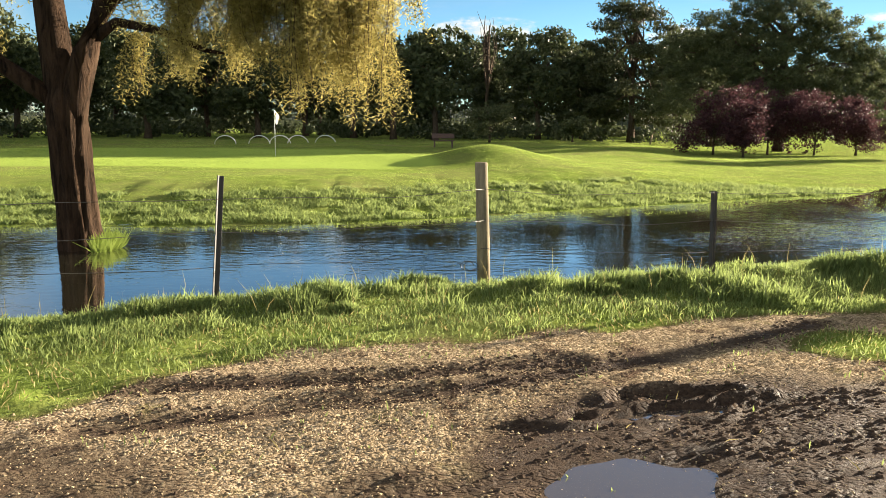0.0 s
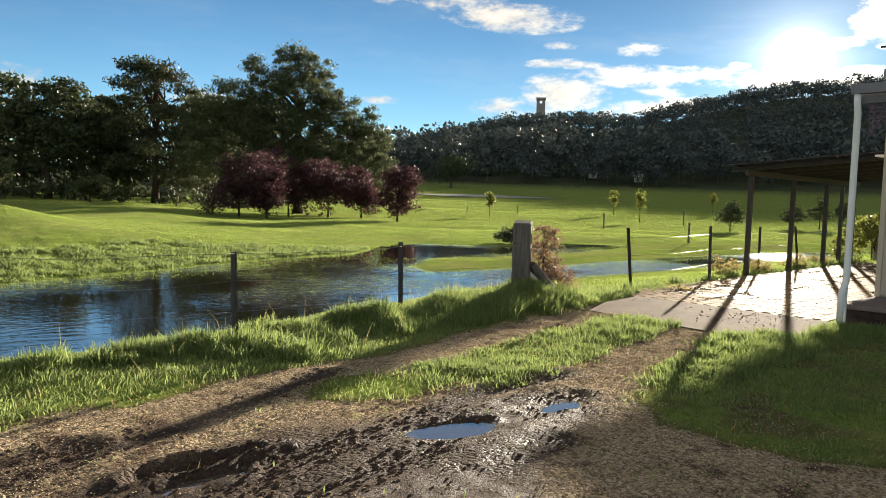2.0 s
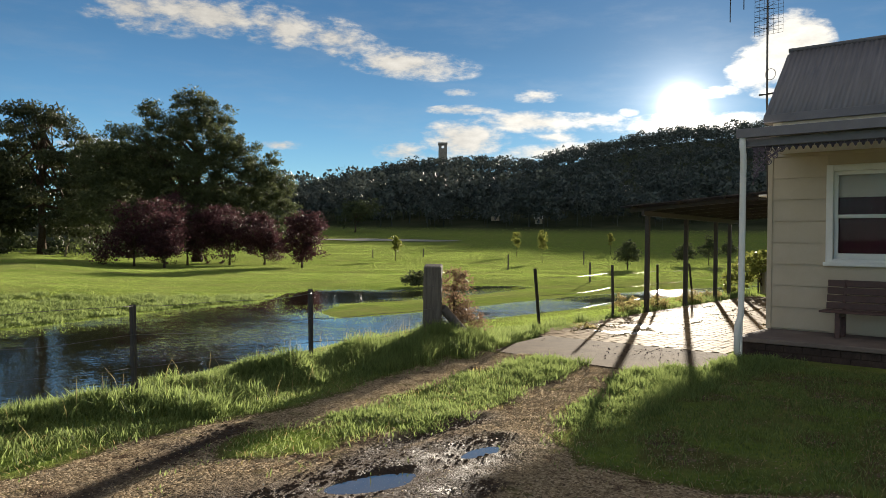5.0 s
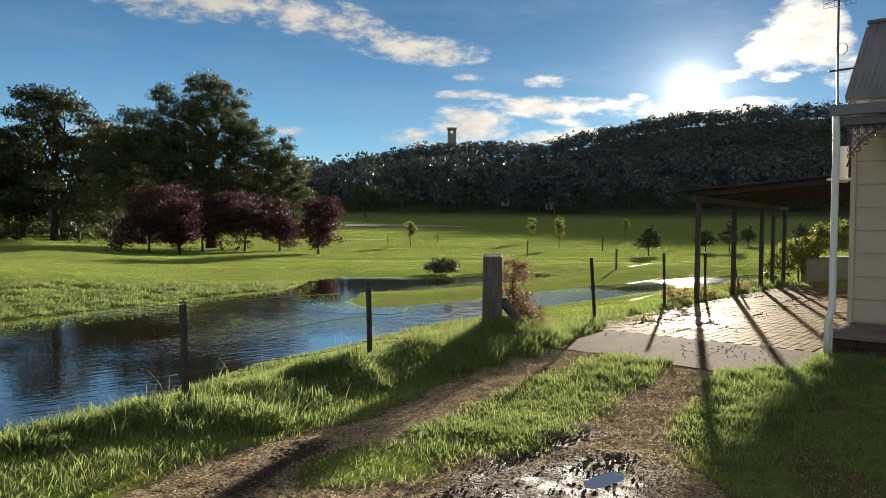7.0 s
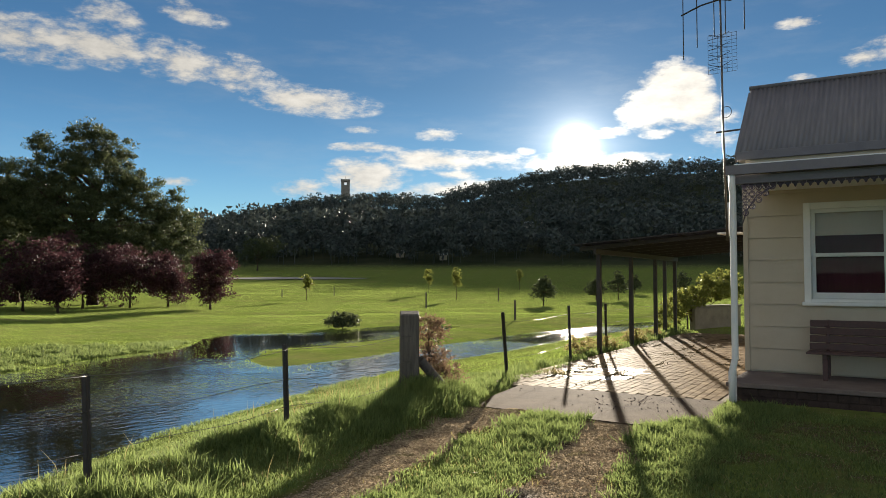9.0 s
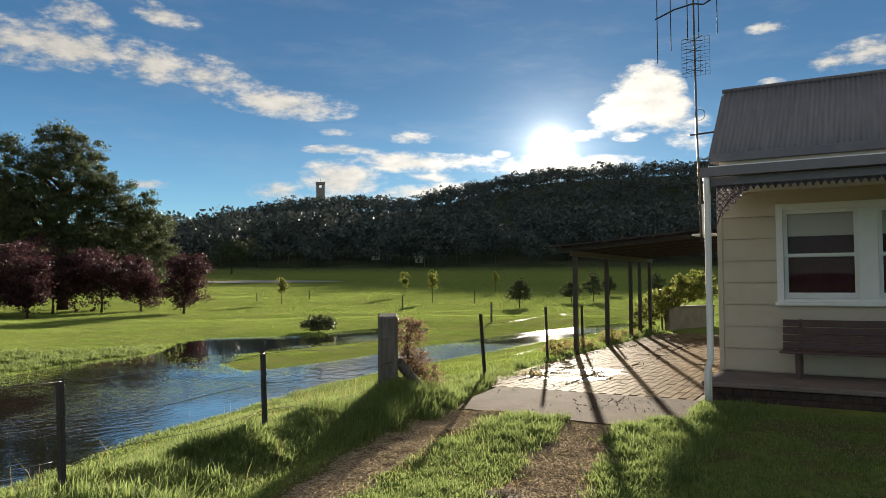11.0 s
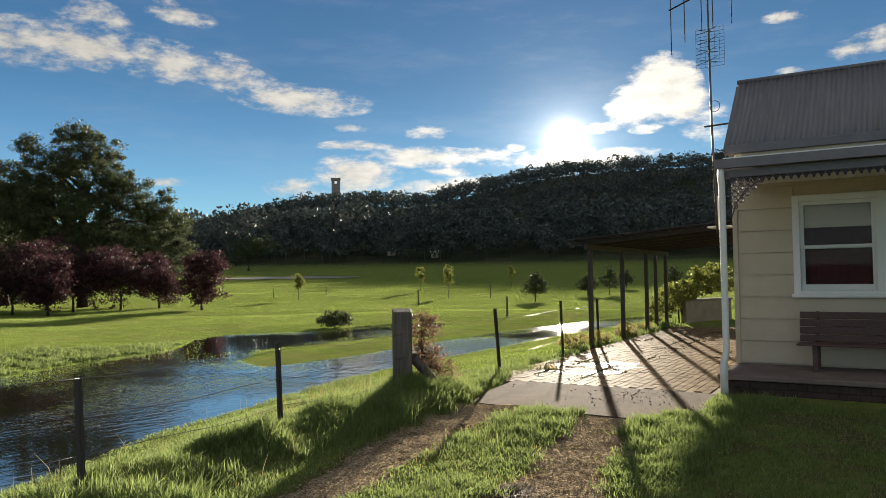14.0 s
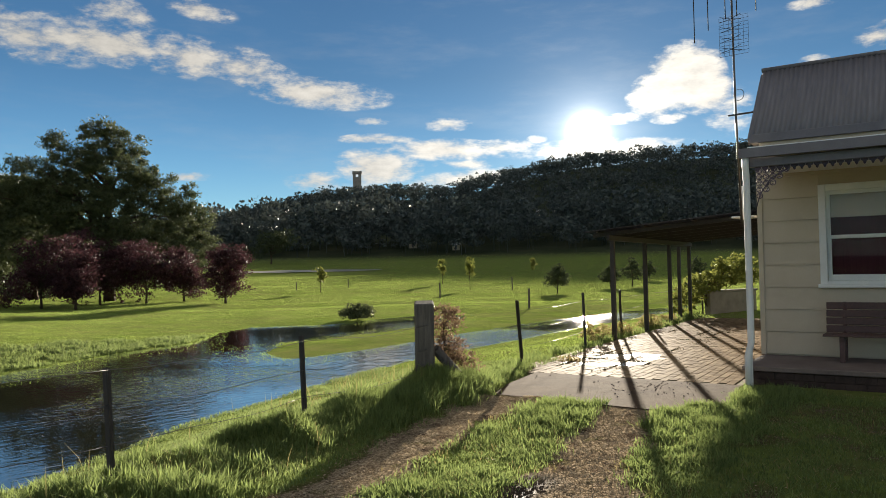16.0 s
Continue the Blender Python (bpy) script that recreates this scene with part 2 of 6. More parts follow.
    hs = n.math("ADD", n.math("MULTIPLY", n.math("SUBTRACT", 1.0, cells.outputs["Distance"]), 0.22), n.math("MULTIPLY", n.noise(p, 11.0, 5, 0.7), 0.9))
    hm = n.math("ADD", n.math("MULTIPLY", n.smooth(lug, 0.0, 0.28), n.math("MULTIPLY", n.smooth(n.noise(p, 1.3, 3), 0.42, 0.58), 0.38)), n.math("ADD", n.math("MULTIPLY", n.noise(p, 17.0, 5, 0.7), 0.45), n.math("MULTIPLY", n.noise(p, 75.0, 4, 0.7), 0.40)))
    hs = n.math("ADD", n.math("MULTIPLY", hs, n.math("SUBTRACT", 1.0, mud)), n.math("MULTIPLY", hm, mud))
    h = n.math("ADD", n.math("MULTIPLY", hg, n.math("MULTIPLY", n.math("SUBTRACT", 1.0, edge), n.math("SUBTRACT", 1.0, n.math("MULTIPLY", green, 0.85)))), n.math("MULTIPLY", hs, edge))
    bump(n, bsdf, h, 1.0, 0.048)


def build_water(n, bsdf):
    p = n.add("ShaderNodeMapping", {"Vector": n.pos, "Rotation": (0, 0, 0.35), "Scale": (1.0, 2.2, 1)}).outputs[0]
    calm = n.smooth(n.noise(n.pos, 0.16, 3), 0.42, 0.62)
    h = n.math("ADD", n.math("MULTIPLY", n.noise(p, 3.4, 3, 0.5), n.math("ADD", 0.35, calm)), n.math("MULTIPLY", n.noise(p, 8.0, 2, 0.5), n.math("MULTIPLY", calm, 0.35)))
    # the breeze ruffles the open channel more than the sheltered pond
    place = n.add("ShaderNodeSeparateXYZ", {0: n.pos}).outputs
    breeze = n.math("MULTIPLY", n.smooth(place[0], 7.0, 17.0), n.math("SUBTRACT", 1.0, n.smooth(place[1], 17.0, 20.0)))
    h = n.math("MULTIPLY", h, n.math("ADD", n.math("SUBTRACT", 0.55, n.math("MULTIPLY", n.math("MULTIPLY", n.smooth(place[1], 16.5, 18.5), n.smooth(place[0], 7.0, 10.0)), 0.75)), n.math("ADD", n.math("MULTIPLY", n.smooth(n.add("ShaderNodeSeparateXYZ", {0: n.pos}).outputs[0], 2.0, 7.0), 0.7), n.math("MULTIPLY", breeze, 0.8))))
    put(n, bsdf, Base_Color=(0.018, 0.016, 0.010), Roughness=0.03, IOR=1.33)
    b = bump(n, bsdf, h, 0.25, 0.05)
    mirror = n.add("ShaderNodeBsdfGlossy", {"Color": (1, 1, 1, 1), "Roughness": 0.03, "Normal": b.outputs[0]})
    fres = n.add("ShaderNodeFresnel", {"IOR": 2.3, "Normal": b.outputs[0]}).outputs[0]
    mix = n.add("ShaderNodeMixShader", {0: fres, 1: bsdf.outputs[0], 2: mirror.outputs[0]})
    n.tree.links.new(mix.outputs[0], n.tree.nodes["Material Output"].inputs[0])


def build_puddle(n, bsdf):
    put(n, bsdf, Base_Color=(0.075, 0.06, 0.045), Roughness=0.04, IOR=1.33)
    b = bump(n, bsdf, n.noise(n.pos, 5.0, 2), 0.02, 0.02)
    mirror = n.add("ShaderNodeBsdfGlossy", {"Color": (1, 1, 1, 1), "Roughness": 0.02, "Normal": b.outputs[0]})
    fres = n.add("ShaderNodeFresnel", {"IOR": 1.9, "Normal": b.outputs[0]}).outputs[0]
    mix = n.add("ShaderNodeMixShader", {0: fres, 1: bsdf.outputs[0], 2: mirror.outputs[0]})
    n.tree.links.new(mix.outputs[0], n.tree.nodes["Material Output"].inputs[0])


def build_glass(n, bsdf):
    put(n, bsdf, Base_Color=(0.9, 0.92, 0.92), Roughness=0.02, IOR=1.18, Transmission_Weight=1.0)


def build_concrete(n, bsdf):
    big, fine = n.noise(n.pos, 1.1, 6, 0.7), n.noise(n.pos, 70.0, 4, 0.75)
    f = n.math("ADD", n.math("MULTIPLY", big, 0.6), n.math("MULTIPLY", fine, 0.4))
    stain = n.smooth(n.noise(n.pos, 2.3, 6, 0.75), 0.50, 0.66)
    c = n.ramp(f, [(0.3, (0.058, 0.041, 0.027)), (0.7, (0.130, 0.093, 0.060))])
    c = n.mix(n.math("MULTIPLY", stain, 0.5), c, (0.06, 0.044, 0.031))
    put(n, bsdf, Base_Color=c, Roughness=0.9, Specular_IOR_Level=0.01)
    bump(n, bsdf, f, 0.5, 0.012)


def build_brick(n, bsdf):
    rnd = n.add("ShaderNodeNewGeometry").outputs["Random Per Island"]
    own = n.add("ShaderNodeObjectInfo").outputs["Random"]
    f = n.math("FRACT", n.math("ADD", rnd, own))
    c = n.ramp(n.math("ADD", n.math("MULTIPLY", f, 0.6), n.math("MULTIPLY", n.noise(n.pos, 25.0, 5, 0.7), 0.4)), [(0.2, (0.165, 0.115, 0.066)), (0.8, (0.285, 0.212, 0.128))])
    low_spot = n.add("ShaderNodeVectorMath", {0: n.pos, 1: (11.9, 7.5, 0.0)}, operation="DISTANCE").outputs["Value"]
    wet = n.smooth(n.math("SUBTRACT", n.noise(n.pos, 0.9, 6, 0.68), n.math("MULTIPLY", n.smooth(low_spot, 0.5, 2.0), 0.22)), 0.515, 0.57)
    put(n, bsdf, Base_Color=n.mix(n.math("MULTIPLY", wet, 0.4), c, (0.07, 0.045, 0.03)), Roughness=n.mix(wet, (0.62, 0.62, 0.62), (0.24, 0.24, 0.24)), Specular_IOR_Level=n.mix(wet, (0.001, 0.001, 0.001), (0.14, 0.14, 0.14)))
    bump(n, bsdf, n.noise(n.pos, 40.0, 4), 0.3, 0.006)


def build_bark(dark, light, scale=6.0):
    def build(n, bsdf):
        v = n.add("ShaderNodeMapping", {"Vector": n.obj, "Scale": (1, 1, 0.16)}).outputs[0]
        f = n.noise(v, scale * 3, 6, 0.7, distortion=0.6)
        put(n, bsdf, Base_Color=n.ramp(f, [(0.3, dark), (0.7, light)]), Roughness=0.95, Specular_IOR_Level=0.05)
        bump(n, bsdf, f, 1.0, 0.09)
    return build


def build_iron(n, bsdf):
    streak = n.noise(n.add("ShaderNodeMapping", {"Vector": n.obj, "Scale": (0.6, 9, 0.6)}).outputs[0], 2.0, 4)
    put(n, bsdf, Base_Color=n.ramp(streak, [(0.3, (0.13, 0.125, 0.135)), (0.7, (0.19, 0.18, 0.19))]), Metallic=0.2, Roughness=0.55)
    bump(n, bsdf, streak, 0.1, 0.005)


GROUND = material("ground", build_ground)
WATER = material("pond_water", build_water)
PUDDLE = material("puddle_water", build_puddle)
GLASS = material("window_glass", build_glass)
CONCRETE = material("concrete", build_concrete)
BRICK = material("paving_brick", build_brick)
WILLOW_BARK = material("willow_bark", build_bark((0.003, 0.0025, 0.002), (0.058, 0.036, 0.023), 3.2))
TREE_BARK = material("tree_bark", build_bark((0.03, 0.022, 0.016), (0.12, 0.09, 0.065)))
WOOD_OLD = plain("weathered_wood", (0.10, 0.085, 0.06), (0.27, 0.23, 0.16), 0.85, 5.0, 0.5, (6, 6, 0.5))
WOOD_GREY = plain("grey_wood", (0.06, 0.055, 0.05), (0.17, 0.15, 0.13), 0.9, 5.0, 0.6, (6, 6, 0.5))
JOINT = plain("sandy_joint", (0.10, 0.075, 0.048), (0.20, 0.155, 0.10), 0.9, 6.0, 0.3)
STEEL_DARK = plain("dark_painted_steel", (0.012, 0.010, 0.010), (0.04, 0.032, 0.028), 0.6, 10.0, 0.2)
WIRE = plain("fence_wire", (0.06, 0.055, 0.05), (0.13, 0.12, 0.11), 0.45, 10.0, 0.05, metal=0.7)
CREAM = plain("cream_board", (0.44, 0.37, 0.27), (0.53, 0.46, 0.35), 0.6, 2.2, 0.12)
WHITE = plain("white_paint", (0.68, 0.67, 0.64), (0.80, 0.79, 0.76), 0.45, 3.0, 0.08)
TRIM = plain("trim_grey", (0.11, 0.105, 0.12), (0.17, 0.16, 0.175), 0.5, 4.0, 0.1)
IRON = material("roof_iron", build_iron)
DECK_SIDE = plain("dark_brick_base", (0.030, 0.023, 0.021), (0.080, 0.057, 0.048), 0.85, 7.0, 0.4)
DECK_TOP = plain("deck_concrete", (0.12, 0.095, 0.085), (0.21, 0.17, 0.15), 0.75, 3.0, 0.2)
BENCH = plain("bench_wood", (0.05, 0.026, 0.024), (0.11, 0.056, 0.048), 0.55, 5.0, 0.25, (1, 6, 6))
LACE = plain("iron_lace", (0.05, 0.04, 0.06), (0.10, 0.08, 0.11), 0.5, 5.0, 0.1)
BLIND = plain("linen_blind", (0.50, 0.42, 0.34), (0.60, 0.52, 0.43), 0.8, 30.0, 0.1)
CURTAIN = plain("maroon_curtain", (0.045, 0.014, 0.022), (0.085, 0.026, 0.036), 0.85, 3.0, 0.3, (1, 14, 1))
PATH_PALE = plain("pale_path", (0.20, 0.20, 0.17), (0.29, 0.285, 0.25), 0.9, 0.05, 0.05)
ROOM = plain("room_wall", (0.16, 0.055, 0.06), (0.22, 0.08, 0.08), 0.9, 2.0, 0.1)
TOWER_STONE = plain("tower_stone", (0.20, 0.18, 0.16), (0.32, 0.29, 0.25), 0.9, 0.6, 0.3, fine=3.0)
FLAG_WHITE = plain("flag_cloth", (0.72, 0.72, 0.70), (0.80, 0.80, 0.78), 0.8, 5.0, 0.05)
POT_WALL = plain("mossy_render", (0.13, 0.12, 0.10), (0.25, 0.23, 0.19), 0.9, 3.0, 0.3)
LEAF_WILLOW = leafy("willow_leaves", (0.085, 0.083, 0.026), (0.37, 0.315, 0.105), 0.5)
LEAF_GUM = leafy("gum_leaves", (0.034, 0.044, 0.022), (0.112, 0.127, 0.058), 0.3)
LEAF_DARK = leafy("dark_leaves", (0.032, 0.042, 0.022), (0.085, 0.10, 0.045), 0.22)
LEAF_PINE = leafy("pine_needles", (0.030, 0.038, 0.020), (0.085, 0.092, 0.045), 0.2)
LEAF_RED = leafy("plum_leaves", (0.018, 0.011, 0.016), (0.078, 0.034, 0.038), 0.30)
LEAF_YOUNG = leafy("young_leaves", (0.07, 0.085, 0.018), (0.20, 0.21, 0.05), 0.45)
# blue-grey gum leaves, with some haze put into the paler, bluer colour
LEAF_HILL = leafy("hazy_hill_leaves", (0.034, 0.043, 0.042), (0.105, 0.120, 0.105), 0.10)
LEAF_BUSH = leafy("rusty_leaves", (0.085, 0.055, 0.038), (0.27, 0.18, 0.115), 0.35)
GRASS = leafy("grass_blades", (0.032, 0.062, 0.022), (0.28, 0.345, 0.11), 0.45, 0.7, 0.75)
LAWN = leafy("lawn_blades", (0.070, 0.122, 0.028), (0.30, 0.38, 0.085), 0.5, 0.7)
JOINT_MOSS = leafy("joint_moss", (0.05, 0.044, 0.025), (0.12, 0.10, 0.05), 0.15, 0.8)
STRAW = leafy("dry_grass", (0.16, 0.13, 0.05), (0.36, 0.30, 0.13), 0.4, 0.7)

# ---- helpers for meshes ----
def mesh(name, verts, faces, mat, smooth=False):
    me = bpy.data.meshes.new(name)
    me.from_pydata([tuple(v) for v in verts], [], [tuple(f) for f in faces])
    if mat:
        me.materials.append(mat)
    if smooth:
        me.polygons.foreach_set("use_smooth", [True] * len(me.polygons))
    me.update()
    return me


def cards(name, verts, per, mat):
    """A mesh from an array of n x per corners: n separate polygons."""
    verts = np.asarray(verts, dtype=np.float32).reshape(-1, 3)
    n = len(verts) // per
    me = bpy.data.meshes.new(name)
    me.vertices.add(len(verts))
    me.vertices.foreach_set("co", verts.ravel())
    me.loops.add(len(verts))
    me.loops.foreach_set("vertex_index", np.arange(len(verts), dtype=np.int32))
    me.polygons.add(n)
    me.polygons.foreach_set("loop_start", np.arange(0, len(verts), per, dtype=np.int32))
    me.materials.append(mat)
    me.update(calc_edges=True)
    return me


def part(name, bm, mat, parent=None, label=""):
    """Links a bmesh, or a mesh, as one mesh object under a thing or a part."""
    if isinstance(bm, bpy.types.Mesh):
        me = bm
    else:
        me = bpy.data.meshes.new(name)
        bm.to_mesh(me)
        bm.free()
        if mat:
            me.materials.append(mat)
    ob = new(name, me)
    ob.parent = parent
    return tagged(ob, label)


def thing(name, place, label, category, group="", kind=""):
    ob = new(name)
    ob.empty_display_size = 0.2
    ob.matrix_basis = place if isinstance(place, Matrix) else Matrix.Translation(place)
    return tagged(ob, label, category, group, kind)


def box(bm, lo, hi, bevel=0.0, m=None):
    """Adds a box to the bmesh."""
    lo, hi = Vector(lo), Vector(hi)
    r = bmesh.ops.create_cube(bm, size=1.0)
    vs = r["verts"]
    for v in vs:
        v.co = Vector([lo[i] + (v.co[i] + 0.5) * (hi[i] - lo[i]) for i in range(3)])
    if bevel:
        es = {e for v in vs for e in v.link_edges}
        vs = list({v for f in bmesh.ops.bevel(bm, geom=list(es), offset=bevel, segments=1, affect="EDGES")["faces"] for v in f.verts} | {v for v in vs if v.is_valid})
    if m is not None:
        bmesh.ops.transform(bm, matrix=m, verts=vs)
    return vs


def boxed(lo, hi, bevel=0.0, m=None):
    bm = bmesh.new()
    box(bm, lo, hi, bevel, m)
    return bm


def tube(bm, points, radii, sides=8, caps=True, squash=1.0):
    """A tapered tube along points."""
    rings, up = [], Vector((0.13, 0.21, 1)).normalized()
    pts = [Vector(p) for p in points]
    for i, p in enumerate(pts):
        d = (pts[min(i + 1, len(pts) - 1)] - pts[max(i - 1, 0)]).normalized()
        a = d.cross(Vector((1, 0, 0)) if abs(d.z) > 0.9 else up).normalized()
        b = d.cross(a)
        r = radii[i] if hasattr(radii, "__len__") else radii
        rings.append([bm.verts.new(p + a * (r * math.cos(t)) + b * (r * squash * math.sin(t))) for t in (2 * math.pi * k / sides for k in range(sides))])
    for lo, hi in zip(rings, rings[1:]):
        for k in range(sides):
            bm.faces.new((lo[k], lo[(k + 1) % sides], hi[(k + 1) % sides], hi[k])).smooth = True
    if caps:
        bm.faces.new(rings[0][::-1])
        bm.faces.new(rings[-1])
    return bm


def tubed(points, radii, sides=8, squash=1.0):
    bm = tube(bmesh.new(), points, radii, sides, True, squash)
    bmesh.ops.recalc_face_normals(bm, faces=bm.faces)
    return bm


def step(x, lo, hi):
    t = np.clip((x - lo) / (hi - lo), 0, 1)
    return t * t * (3 - 2 * t)


def hashed(i, j, seed):
    h = np.sin(i * 127.1 + j * 311.7 + seed * 74.7) * 43758.5453
    return h - np.floor(h)


def lumps(x, y, size, seed=0):
    """Smooth value noise, 0 to 1."""
    x, y = x / size, y / size
    i, j = np.floor(x), np.floor(y)
    u, v = x - i, y - j
    u, v = u * u * (3 - 2 * u), v * v * (3 - 2 * v)
    return (hashed(i, j, seed) * (1 - u) + hashed(i + 1, j, seed) * u) * (1 - v) + (hashed(i, j + 1, seed) * (1 - u) + hashed(i + 1, j + 1, seed) * u) * v


def to_line(x, y, pts):
    """The distance to a polyline."""
    best = np.full(np.shape(x), 1e9)
    for (ax, ay), (bx, by) in zip(pts, pts[1:]):
        dx, dy = bx - ax, by - ay
        t = np.clip(((x - ax) * dx + (y - ay) * dy) / (dx * dx + dy * dy), 0, 1)
        best = np.minimum(best, np.hypot(x - ax - t * dx, y - ay - t * dy))
    return best


def inside(x, y, pts):
    """Signed distance to a closed outline: positive inside."""
    odd = np.zeros(np.shape(x), bool)
    for (ax, ay), (bx, by) in zip(pts, pts[1:] + pts[:1]):
        cross = (ay > y) != (by > y)
        odd ^= cross & (x < (bx - ax) * (y - ay) / ((by - ay) or 1e-9) + ax)
    return np.where(odd, 1, -1) * to_line(x, y, pts + pts[:1])


# ---- the land ----
WATER_Z = -0.5
POND = [(-30, 6.0), (-14, 6.5), (-7, 7.0), (-3.8, 7.8), (-2.2, 8.5), (0.6, 9.1), (3.0, 9.6), (5.9, 11.1), (7.5, 11.6), (10.2, 12.5), (14.1, 13.5), (18.6, 13.8), (24.4, 14.4), (34, 15.0), (40, 15.6),
        (40, 16.3), (34, 17.0), (29.4, 17.2), (25.5, 17.3), (20.1, 16.8), (17.2, 16.3), (13.7, 16.1), (11.9, 16.2), (12.6, 18.0), (14.7, 19.8), (17.0, 19.7), (21.6, 20.2),
        (26.5, 21.4), (28.5, 22.4), (28.3, 23.6), (26.5, 24.9), (23.8, 24.9), (22.0, 24.0), (20.5, 24.8), (18.4, 26.4), (16.1, 25.2), (13.6, 22.6), (10.2, 21.6), (7.7, 20.2), (3.6, 18.3),
        (-0.7, 16.1), (-3.0, 15.6), (-6.3, 15.2), (-14, 15.6), (-30, 17)]
DRIVE = [(-9, -9), (-9, 4.0), (-3.4, 4.5), (-1, 4.9), (0.3, 5.15), (2.0, 5.75), (2.3, 5.2), (1.8, 4.75), (3.2, 4.6), (4.2, 4.5), (4.6, 3.9), (4.1, 3.1), (4.6, 1.5), (4.6, -9)]
TRACK_A = [(1.4, 5.25), (2.6, 5.6), (3.55, 5.72), (4.8, 6.02), (6.0, 6.35), (7.2, 6.6), (8.1, 6.85)]
TRACK_B = [(3.5, 4.1), (4.6, 4.22), (6.0, 4.62), (7.5, 5.08), (8.1, 5.3)]
MUD = [(0.0, 2.2), (-0.2, 3.2), (0.1, 4.05), (1.4, 4.45), (2.4, 4.35), (3.2, 4.25), (4.2, 4.0), (4.1, 3.3), (3.0, 3.0), (2.2, 2.2), (1.5, 1.4), (0.4, 1.4)]
# patchy dirt beside the cottage, its dark colour also painting the house's shade
WORN_SHADE = [(4.2, 0.5), (4.5, 3.5), (6.5, 3.85), (9.4, 4.05), (9.9, 0.5)]
RUTS = [[(-3.2, 2.2), (-0.3, 2.9), (1.5, 3.7), (3.5, 4.35), (4.6, 4.5)], [(-2.2, 3.6), (-0.4, 4.1), (1.2, 4.75), (2.8, 5.6)], [(-0.6, 2.5), (1.0, 3.1), (2.4, 3.5), (4.2, 3.9)],
        [(-2.6, 4.2), (-0.6, 4.4), (0.6, 4.7)], [(0.3, 2.0), (1.8, 2.8), (3.2, 3.2)]]
PUDDLES = [(0.52, 2.95, 0.45, 0.31, 0.12), (2.75, 3.76, 0.42, 0.16, -0.2), (3.86, 3.76, 0.24, 0.11, 0.1), (1.0, 3.78, 0.26, 0.07, 0.2)]
HOLES = [(0.80, 3.72, 0.42, 0.09, 0.12), (1.05, 4.02, 0.40, 0.11, 0.05), (1.30, 3.86, 0.22, 0.07, 0.3)]
RIDGE_B = np.array([-180, -60, -10, 15, 28, 33.9, 37.9, 42.4, 45, 48.8, 51, 54.9, 58.8, 62.2, 66.3, 73.9, 90, 110, 140, 180.0])
RIDGE_E = np.array([0.2, 0.6, 0.8, 1.5, 2.6, 3.5, 4.4, 5.5, 5.7, 5.8, 5.65, 6.4, 7.3, 7.8, 8.0, 8.05, 7.4, 5, 1, 0.2]) + 0.05
RIDGE_R, FOOT_R = 720.0, 330.0


def far_side(x, y):
    """How far a place belongs to the land beyond the pond."""
    return step(y - (12.5 + 0.12 * x), -1.5, 2.5)


